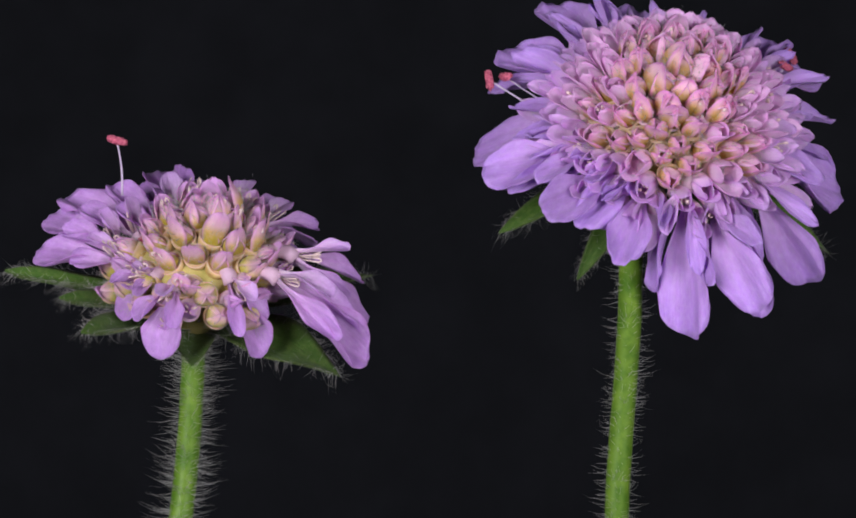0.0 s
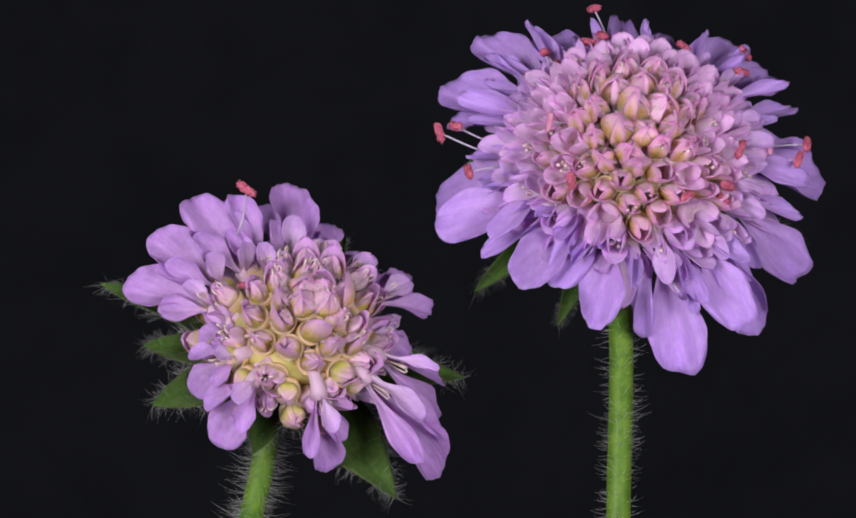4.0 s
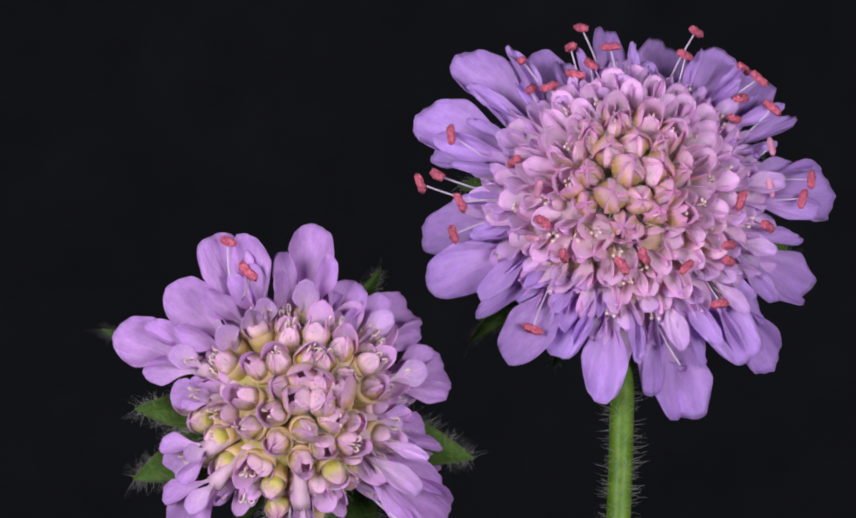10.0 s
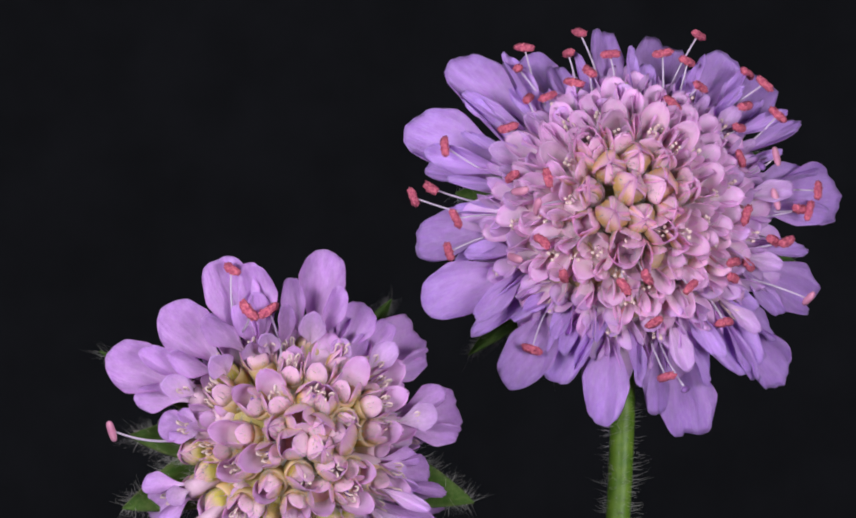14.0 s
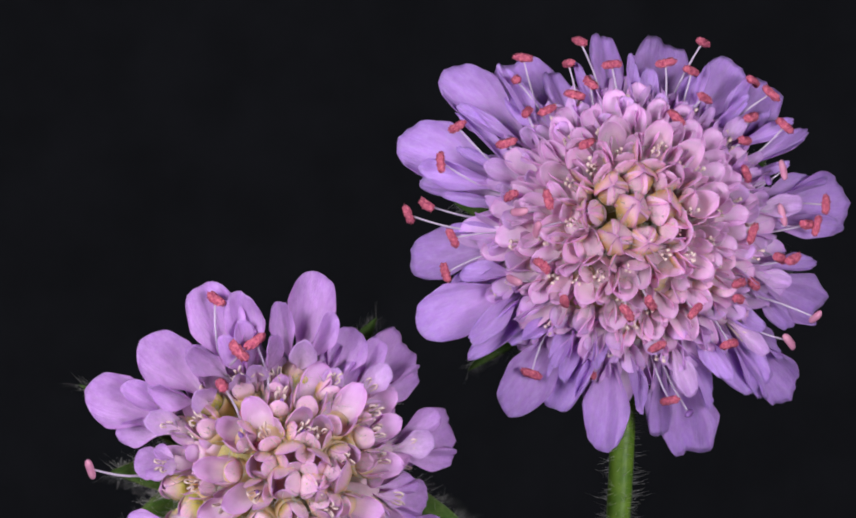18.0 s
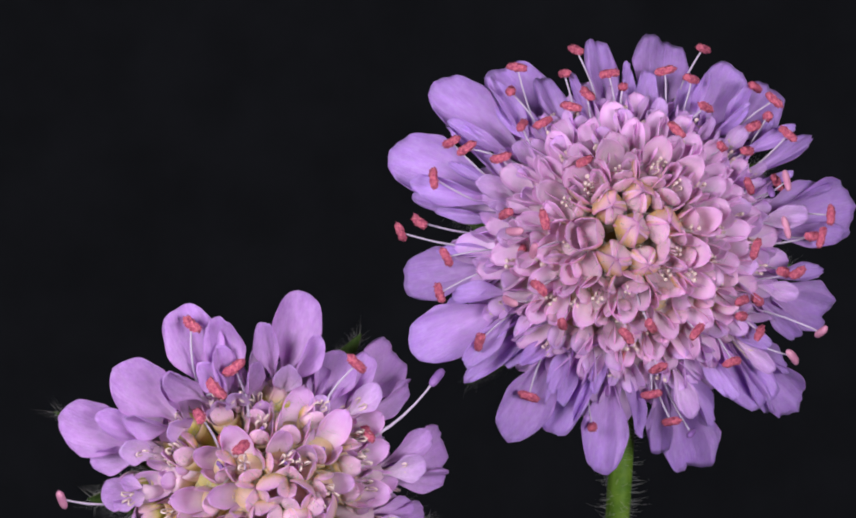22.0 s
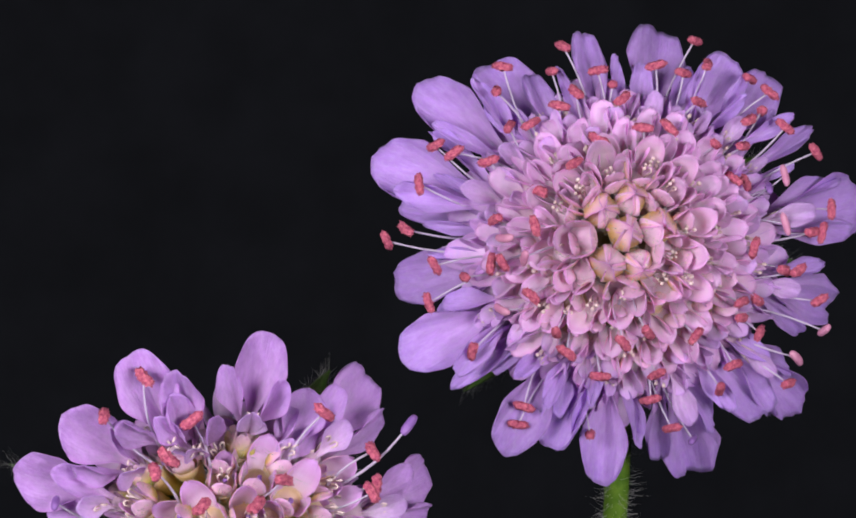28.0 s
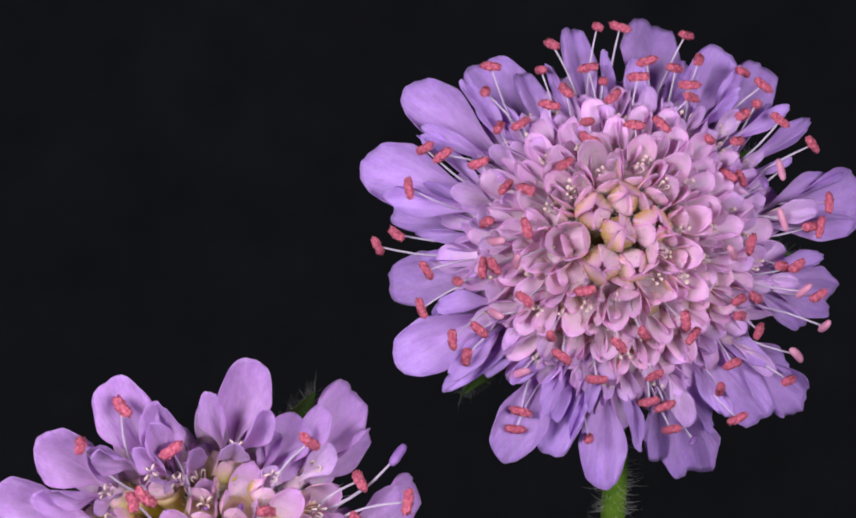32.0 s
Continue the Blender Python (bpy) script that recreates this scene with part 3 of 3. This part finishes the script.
# outer, side and inner lobe: radius, height, half angle, closing, flare, where the tip begins to round
LOBES = {
    ("pink", "bud"): lobe_set(M_MID, M_BUD, ((28, 80, 68, 0.96, 0.08, 0.56), (27, 68, 60, 0.88, 0.12, 0.52), (27, 66, 60, 0.86, 0.12, 0.52)), True),
    ("pink", "cup"): lobe_set(M_MID, M_BUD, ((28, 80, 64, 0.34, 0.06, 0.40), (26, 68, 56, 0.28, 0.12, 0.38), (26, 64, 56, 0.28, 0.12, 0.38)), True),
    ("pink", "open"): lobe_set(M_MID, M_MIDB, ((26, 78, 66, 0.0, 0.06, 0.42), (23, 68, 56, 0.08, 0.08, 0.40), (23, 58, 60, 0.18, 0.06, 0.36)), False),
    ("pink", "late"): lobe_set(M_MID, M_BUD, ((26, 76, 66, 0.26, 0.04, 0.44), (23, 66, 56, 0.26, 0.08, 0.42), (23, 58, 58, 0.30, 0.06, 0.40)), True),
    ("pink", "pale"): lobe_set(M_PALE, M_PALE, ((25, 84, 60, -0.04, 0.08, 0.46), (22, 70, 52, 0.02, 0.10, 0.40), (22, 56, 58, 0.14, 0.06, 0.36)), False),
    ("green", "bud"): lobe_set(M_PINK, M_BUDL, ((27, 80, 66, 0.74, 0.0, 0.46), (24, 58, 58, 0.84, 0.05, 0.50), (24, 54, 58, 0.82, 0.05, 0.50)), True),
    ("green", "cup"): lobe_set(M_PINK, M_BUDL, ((26, 72, 66, 0.38, -0.03, 0.44), (22, 54, 54, 0.50, 0.08, 0.42), (23, 52, 54, 0.46, 0.08, 0.44)), True),
    ("green", "rim"): lobe_set(M_PINK, M_BUDG, ((26, 66, 70, 0.88, 0.02, 0.52), (24, 58, 58, 0.86, 0.05, 0.50), (24, 56, 58, 0.86, 0.05, 0.50)), True),
    ("green", "open"): lobe_set(M_PINK, M_PINK, ((25, 76, 56, 0.10, 0.02, 0.42), (22, 60, 54, 0.26, 0.08, 0.40), (23, 52, 56, 0.34, 0.06, 0.40)), False),
    ("green", "pale"): lobe_set(M_PALE, M_PALE, ((26, 80, 56, 0.06, 0.04, 0.44), (22, 64, 52, 0.16, 0.08, 0.40), (23, 54, 56, 0.26, 0.06, 0.38)), False)}
PALE_FROM = {"pink": 0.80, "green": 0.94}


# columns: seconds, place across, place down, turn about x, y, z in degrees, size
ROWS_TALL = [
    (0, 1224, 246, -39.5, 2.3, -14.9, 0.785), (1, 1191, 266, -35.4, 1.9, -11.1, 0.792), (2, 1188, 288, -31.9, 3.7, -10.7, 0.798),
    (3, 1168, 293, -31.4, 3.4, -8.6, 0.803), (5.5, 1150, 330, -23.4, 2.8, -5.7, 0.830), (7, 1145, 365, -17.6, 3.7, -4.9, 0.842),
    (9, 1143, 376, -14.7, 4.0, -4.5, 0.857), (14, 1143, 401, -10.7, 5.3, -3.9, 0.895), (17, 1146, 421, -7.8, 5.9, -3.7, 0.917),
    (19, 1145, 437, -5.4, 6.2, -3.3, 0.931), (21, 1145, 450, -3.6, 6.2, -2.9, 0.944), (25, 1139, 456, -2.2, 6.1, -2.0, 0.970),
    (28, 1134, 456, -1.6, 6.0, -1.0, 0.987), (32, 1125, 455, -1.1, 5.3, 0.4, 1.0)]
ROWS_LOW = [
    (0, 360, 485, -56.6, 13.0, 25.3, 0.882), (1, 390, 500, -52.7, 13.2, 22.7, 0.890), (2, 407, 508, -50.8, 12.8, 20.7, 0.900),
    (3, 470, 536, -45.2, 14.6, 16.4, 0.910), (3.5, 514, 575, -38.6, 15.3, 12.2, 0.921), (5.5, 547, 686, -19.0, 7.1, 5.0, 0.948),
    (7, 535, 718, -15.5, 4.9, 4.1, 0.973), (9, 535, 735, -12.0, 4.4, 3.3, 1.0), (14, 531, 812, -3.5, 2.8, -1.1, 1.076),
    (19, 500, 880, 4.3, 6.6, 0.2, 1.147), (23, 464, 929, 10.9, 6.0, 0.3, 1.211), (25, 442, 961, 14.0, 5.5, 0.7, 1.246),
    (28, 413, 1001, 17.1, 4.2, 1.5, 1.281), (32, 377, 1044, 22.0, 3.6, 0.7, 1.328)]


def near_tall(t):
    return 0.92 + 0.08 * t / 32


def near_low(t):
    return 0.95 + 0.23 * t / 32


def open_tall(q, stage, rnd, late):
    """When a floret opens, and the angles of its outer, side and inner lobes, shut and open."""
    if stage == "bud":
        t0 = 32 - 28 * q + rnd.uniform(-3, 3)
        return t0, t0 + 14, ((-2, 10), (-2, 10), (-2, 8))
    if stage == "cup":
        t0 = (0.50 - q) / 0.34 * 27 + rnd.uniform(-2, 2)
        return t0, t0 + 9, ((-21, 44 * q + 2), (-20, 34 * q), (-20, 22 * q))
    if late:
        t0 = rnd.uniform(1, 4)
        return t0, t0 + 8, ((-10, 24 + 22 * q), (-13, 18 + 12 * q), (-13, 4))
    t0 = -3 + 14 * (0.72 - q) + rnd.uniform(-2, 2)
    return t0, t0 + 13, ((22 * q - 18, 18 + 26 * q), (12 * q - 18, 12 + 12 * q), (-14, 2))


def open_low(q, stage, rnd, late):
    if stage == "rim":
        t0 = rnd.uniform(10, 20)
        return t0, t0 + 14, ((-3, 10), (-3, 4), (-3, 4))
    if stage == "bud":
        t0 = rnd.uniform(4, 20)
        return t0, t0 + 10, ((-10, 8), (-2, 4), (-2, 2))
    if stage == "cup":
        t0 = (0.7 - q) / 0.5 * 10 + 3 + rnd.uniform(-4, 5)
        wide = rnd.uniform(0.5, 1.5)
        return t0, t0 + 12, ((-14, 30 * wide), (-15, 14 * wide - 2), (-15, 2 * wide))
    t0 = rnd.uniform(2, 11)
    return t0, t0 + 12, ((-14, 44), (-18, 22), (-18, 0))


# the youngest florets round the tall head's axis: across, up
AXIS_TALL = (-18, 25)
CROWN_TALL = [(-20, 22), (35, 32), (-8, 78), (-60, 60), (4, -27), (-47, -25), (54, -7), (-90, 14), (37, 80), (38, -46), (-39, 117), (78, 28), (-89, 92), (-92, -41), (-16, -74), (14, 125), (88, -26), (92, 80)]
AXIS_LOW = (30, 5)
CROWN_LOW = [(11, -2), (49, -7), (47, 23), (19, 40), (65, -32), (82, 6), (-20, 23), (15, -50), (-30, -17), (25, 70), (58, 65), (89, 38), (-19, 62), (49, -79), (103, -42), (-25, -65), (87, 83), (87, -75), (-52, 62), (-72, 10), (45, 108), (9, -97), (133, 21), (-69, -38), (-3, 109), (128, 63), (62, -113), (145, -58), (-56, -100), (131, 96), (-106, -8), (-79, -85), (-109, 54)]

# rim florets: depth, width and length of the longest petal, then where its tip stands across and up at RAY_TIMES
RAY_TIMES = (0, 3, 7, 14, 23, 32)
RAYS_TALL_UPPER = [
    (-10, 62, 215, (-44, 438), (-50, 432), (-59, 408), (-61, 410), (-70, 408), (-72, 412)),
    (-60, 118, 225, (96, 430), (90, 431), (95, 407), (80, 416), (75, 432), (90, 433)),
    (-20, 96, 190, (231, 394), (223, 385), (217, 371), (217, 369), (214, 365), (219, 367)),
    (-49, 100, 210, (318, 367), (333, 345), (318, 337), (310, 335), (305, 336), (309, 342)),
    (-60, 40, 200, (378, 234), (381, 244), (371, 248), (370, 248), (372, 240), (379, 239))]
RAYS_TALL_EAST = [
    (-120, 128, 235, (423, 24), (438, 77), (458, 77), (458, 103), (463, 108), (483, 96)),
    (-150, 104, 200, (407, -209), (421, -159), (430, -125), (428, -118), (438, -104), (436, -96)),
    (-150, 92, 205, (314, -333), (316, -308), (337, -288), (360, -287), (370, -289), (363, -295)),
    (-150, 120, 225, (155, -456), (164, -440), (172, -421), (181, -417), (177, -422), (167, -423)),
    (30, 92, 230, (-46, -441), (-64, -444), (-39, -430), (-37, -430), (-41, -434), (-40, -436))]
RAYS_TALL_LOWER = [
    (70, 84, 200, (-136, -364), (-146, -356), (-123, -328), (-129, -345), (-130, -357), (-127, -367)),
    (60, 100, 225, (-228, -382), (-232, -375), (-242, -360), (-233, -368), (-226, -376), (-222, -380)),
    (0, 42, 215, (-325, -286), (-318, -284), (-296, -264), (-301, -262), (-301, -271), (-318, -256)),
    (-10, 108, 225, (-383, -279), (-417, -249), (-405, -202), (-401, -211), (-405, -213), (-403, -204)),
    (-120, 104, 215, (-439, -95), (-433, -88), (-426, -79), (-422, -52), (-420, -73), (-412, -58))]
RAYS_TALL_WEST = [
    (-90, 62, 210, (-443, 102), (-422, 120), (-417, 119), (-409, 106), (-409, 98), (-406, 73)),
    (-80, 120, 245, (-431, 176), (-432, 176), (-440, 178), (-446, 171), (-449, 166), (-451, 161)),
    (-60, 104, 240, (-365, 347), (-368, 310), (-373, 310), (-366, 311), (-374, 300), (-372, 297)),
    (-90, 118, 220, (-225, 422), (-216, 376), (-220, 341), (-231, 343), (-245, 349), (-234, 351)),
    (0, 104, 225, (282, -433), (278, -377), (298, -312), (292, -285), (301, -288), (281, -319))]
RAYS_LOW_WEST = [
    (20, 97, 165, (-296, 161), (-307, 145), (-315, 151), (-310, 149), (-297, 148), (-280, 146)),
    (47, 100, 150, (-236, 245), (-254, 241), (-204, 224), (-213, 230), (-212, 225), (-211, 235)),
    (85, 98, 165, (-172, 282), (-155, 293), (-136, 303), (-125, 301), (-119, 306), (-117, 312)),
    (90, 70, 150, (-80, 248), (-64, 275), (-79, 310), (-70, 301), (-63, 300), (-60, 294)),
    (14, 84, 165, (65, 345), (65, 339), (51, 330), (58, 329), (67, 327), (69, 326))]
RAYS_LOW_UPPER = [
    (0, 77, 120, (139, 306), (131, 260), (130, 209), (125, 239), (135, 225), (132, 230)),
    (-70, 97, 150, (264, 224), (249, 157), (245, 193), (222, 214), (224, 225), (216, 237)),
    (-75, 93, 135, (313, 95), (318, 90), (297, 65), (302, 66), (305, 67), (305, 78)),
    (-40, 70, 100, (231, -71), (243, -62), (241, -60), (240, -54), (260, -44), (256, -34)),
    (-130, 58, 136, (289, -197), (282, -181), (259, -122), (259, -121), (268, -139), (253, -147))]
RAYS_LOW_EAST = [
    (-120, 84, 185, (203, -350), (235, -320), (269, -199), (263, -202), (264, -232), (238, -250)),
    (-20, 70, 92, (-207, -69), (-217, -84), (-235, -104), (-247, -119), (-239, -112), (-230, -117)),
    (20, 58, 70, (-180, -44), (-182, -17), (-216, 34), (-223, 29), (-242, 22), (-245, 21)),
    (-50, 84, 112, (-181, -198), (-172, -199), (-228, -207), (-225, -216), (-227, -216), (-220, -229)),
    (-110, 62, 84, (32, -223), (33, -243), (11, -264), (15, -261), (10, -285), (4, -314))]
BRACTS_TALL = [(-275, -270, -72, 0.42), (390, -12, -180, 0.5), (230, -180, -150, 0.6), (-320, 60, -130, 0.6), (-200, 260, -120, 0.6), (120, 290, -120, 0.6), (300, 190, -120, 0.6), (-105, -300, -130, 0.45)]
BRACTS_LOW = [(-266, 8, 28, 0.7), (-274, -112, 28, 0.75), (320, -95, -40, 0.75), (173, 255, -60, 0.5), (-320, 148, 32, 0.36), (30, -160, -70, 1.0), (-100, -190, -70, 0.9), (152, -304, -95, 0.85)]
# ripe stamens: anther's place across, up, forward; when it comes out
STAMENS_FIRST = [
    (238, 322, -7, -4.0), (-436, 6, -7, -4.0), (-402, 28, -7, -3.0), (230, 241, 37, 1.0), (299, 50, 45, 1.1), (-119, 371, 24, 1.2), (231, 3, 91, 1.3), (-97, 285, 46, 1.5), (-201, -24, 145, 1.5),
    (390, 80, 22, 1.8), (118, -159, 130, 2.0), (372, 37, 27, 2.1), (-220, 218, 45, 2.5), (-127, 259, 49, 2.8), (-139, -159, 133, 2.9), (-361, -108, 28, 3.1),
    (134, -351, 27, 3.1), (209, -96, 93, 3.2), (213, -125, 74, 3.5), (106, 326, 35, 3.6), (-242, 284, 28, 3.9), (-19, -176, 158, 4.1), (298, 140, 38, 4.2),
    (-351, -39, 34, 4.3),]
STAMENS_SECOND = [
    (-141, 323, 33, 4.6), (-186, -92, 139, 4.9), (-381, 110, 23, 5.4), (217, 192, 48, 6.7), (300, 231, 26, 6.7), (128, 388, 19, 6.9), (22, -156, 170, 7.5),
    (297, -35, 46, 7.7), (204, -212, 47, 7.8), (-56, 327, 38, 8.4), (-179, 225, 50, 8.5), (-183, -295, 35, 8.5), (-247, 47, 85, 8.7), (270, 296, 21, 9.3),
    (-231, -119, 73, 9.7), (-257, 154, 47, 9.7), (132, 273, 45, 9.9), (70, 221, 94, 10.0), (53, 339, 35, 10.3), (246, -93, 55, 10.6), (352, 36, 32, 10.6),
    (92, -330, 35, 10.9), (-230, 331, 21, 11.1), (325, -36, 39, 11.2),]
STAMENS_THIRD = [
    (379, -146, 20, 11.7), (219, 124, 67, 12.2), (55, -231, 91, 12.2), (-233, 11, 110, 12.6), (-184, 33, 158, 12.7), (326, -196, 26, 15.3), (-352, 182, 23, 16.3),
    (-113, 148, 152, 17.1), (-59, -345, 34, 17.8), (163, 193, 67, 18.0), (255, 261, 30, 18.6), (50, -279, 50, 19.3), (253, -153, 47, 19.3), (-320, 170, 31, 19.5),
    (-281, -195, 37, 20.0), (-29, 302, 45, 20.7), (-254, -35, 79, 21.8), (361, 187, 19, 21.9), (-50, -238, 88, 22.3), (182, -257, 42, 22.7), (19, 219, 109, 22.9),
    (-237, -33, 103, 23.0), (-117, -195, 113, 23.7), (151, 342, 28, 23.9),]
STAMENS_LAST = [
    (312, -244, 22, 24.6), (-66, 193, 131, 25.5), (-191, -327, 27, 25.9), (-297, -59, 47, 26.2), (-10, 274, 52, 26.3), (367, -90, 26, 26.3), (190, 130, 92, 27.0),
    (-182, 104, 134, 27.5), (-259, -146, 48, 28.1), (190, -11, 133, 28.9), (-186, -225, 49, 29.0), (-64, 226, 96, 29.2), (-214, 109, 98, 29.2), (338, -81, 34, 29.4),
    (100, -134, 158, 29.4), (-86, -80, 202, 29.6), (-306, -164, 36, 29.7), (216, -312, 26, 29.9), (7, 402, 21, 30.1), (131, 295, 40, 30.1), (-35, 403, 20, 30.3),
    (79, -288, 46, 30.3), (33, 267, 54, 30.9), (266, 117, 48, 4.4)]
STAMENS_LOW = [
    (-75, 215, 202, -4), (256, -262, 20, 5), (-34, -272, 20, 5), (-105, 290, 80, 8.5), (-41, 222, 75, 12), (-301, 16, 30, 13), (-94, 153, 85, 17), (-31, 105, 100, 18),
    (263, 195, 50, 18.5), (144, 222, 60, 21), (211, 158, 50, 22), (84, 136, 90, 23), (-161, 232, 70, 24), (45, 103, 100, 25), (-235, 99, 50, 26), (208, 99, 60, 27), (277, 119, 40, 28)]

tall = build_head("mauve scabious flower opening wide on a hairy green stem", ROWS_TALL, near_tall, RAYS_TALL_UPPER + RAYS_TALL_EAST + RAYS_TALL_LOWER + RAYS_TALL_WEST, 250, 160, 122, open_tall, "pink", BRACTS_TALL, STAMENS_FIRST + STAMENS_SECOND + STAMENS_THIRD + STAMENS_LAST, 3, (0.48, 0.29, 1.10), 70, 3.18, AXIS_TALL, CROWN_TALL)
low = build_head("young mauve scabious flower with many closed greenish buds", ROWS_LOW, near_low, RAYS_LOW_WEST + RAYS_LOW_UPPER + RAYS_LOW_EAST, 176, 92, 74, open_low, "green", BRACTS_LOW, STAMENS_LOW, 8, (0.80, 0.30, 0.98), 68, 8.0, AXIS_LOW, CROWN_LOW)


# ---- stems ----
def stem(root, rows, near, feet, foot_depth, attach, hairs, wide, seed):
    """A round hairy stem from the ground to the back of the head."""
    rnd = random.Random(seed)
    long = 0.085
    pts = [(0.25 * wide * math.sin(k * 0.7) * U, 0.2 * wide * math.cos(k * 0.9) * U, -long * k / 16) for k in range(17)]
    rad = [wide * 0.52 * U] * 17
    me = tube("stem", pts, rad, 20, M_STEM)
    ob = part("stem", me, root, None, "hairy green stem")
    roots = []
    for k in range(hairs):
        z = -long * 0.62 * rnd.random() ** 1.1
        a = rnd.uniform(0, 2 * math.pi)
        d = Vector((math.cos(a), math.sin(a), 0))
        c = Vector((0.25 * wide * math.sin(-z / long * 16 * 0.7) * U, 0.2 * wide * math.cos(-z / long * 16 * 0.9) * U, z))
        p = c + d * wide * 0.5 * U
        ln = rnd.uniform(16, 60) * U * (1.0 if hairs > 2000 else 0.62)
        roots.append((p, p + d * ln + Vector((rnd.uniform(-0.3, 0.3), rnd.uniform(-0.3, 0.3), rnd.uniform(-0.25, 0.45))) * ln))
    tagged(part("stem_hairs", hair_mesh("stem_hairs", roots, 0.45 * U), ob), kind="stuff")
    out = []
    for r in rows:
        t = r[0]
        head = head_pose(t, rows, near)
        top = head @ (Vector((lerp(attach, t, 1), 0, lerp(attach, t, 2))) * U)
        fx = lerp(feet, t, 1)
        k = (DIST + foot_depth) / DIST
        foot = Vector(((fx - 784) * U * k, foot_depth, (474 - 960) * U * k))
        d = top - foot
        m = frame_of(top, d, Vector((0, 1, 0)))
        out.append((t, head.inverted() @ m))
    MOVES.append((ob, out))


stem(tall, ROWS_TALL, near_tall, [(0, 1140), (4, 1142), (9, 1136), (32, 1124)], 0.014, [(0, -75, -60), (3, -40, -60), (12, -8, -60), (32, 0, -60)], 1300, 45, 5)
stem(low, ROWS_LOW, near_low, [(0, 324), (2, 330), (3, 352), (3.5, 395), (5.5, 520), (32, 520)], 0.012, [(0, -10, -85), (32, 0, -85)], 2600, 44, 6)


# ---- the studio ----
def slab(name, size, m):
    bm = bmesh.new()
    bmesh.ops.create_cube(bm, size=1)
    for v in bm.verts:
        v.co = Vector((v.co.x * size[0], v.co.y * size[1], v.co.z * size[2]))
    me = bpy.data.meshes.new(name)
    bm.to_mesh(me)
    bm.free()
    me.materials.append(M_CLOTH)
    ob = new(name, me)
    ob.matrix_world = m
    return ob


tagged(slab("backdrop", (1.6, 0.02, 1.2), pose(0, 0.42, 0.4)), "black cloth backdrop behind the flowers", "backdrop", kind="structure")
tagged(slab("floor", (1.6, 1.5, 0.02), pose(0, -0.34, -0.075)), "black table top under the flowers", "floor", kind="structure")
tagged(slab("wall_west", (0.02, 1.5, 1.2), pose(-0.81, -0.34, 0.4)), "dark studio wall", "wall", kind="structure")
tagged(slab("wall_east", (0.02, 1.5, 1.2), pose(0.81, -0.34, 0.4)), "dark studio wall", "wall", kind="structure")
tagged(slab("wall_south", (1.6, 0.02, 1.2), pose(0, -1.1, 0.4)), "dark studio wall", "wall", kind="structure")
tagged(slab("ceiling", (1.6, 1.5, 0.02), pose(0, -0.34, 1.01)), "dark studio ceiling", "ceiling", kind="structure")


# ---- movement ----
def motions():
    for ob, rows in MOVES:
        walk(ob, rows)


motions()
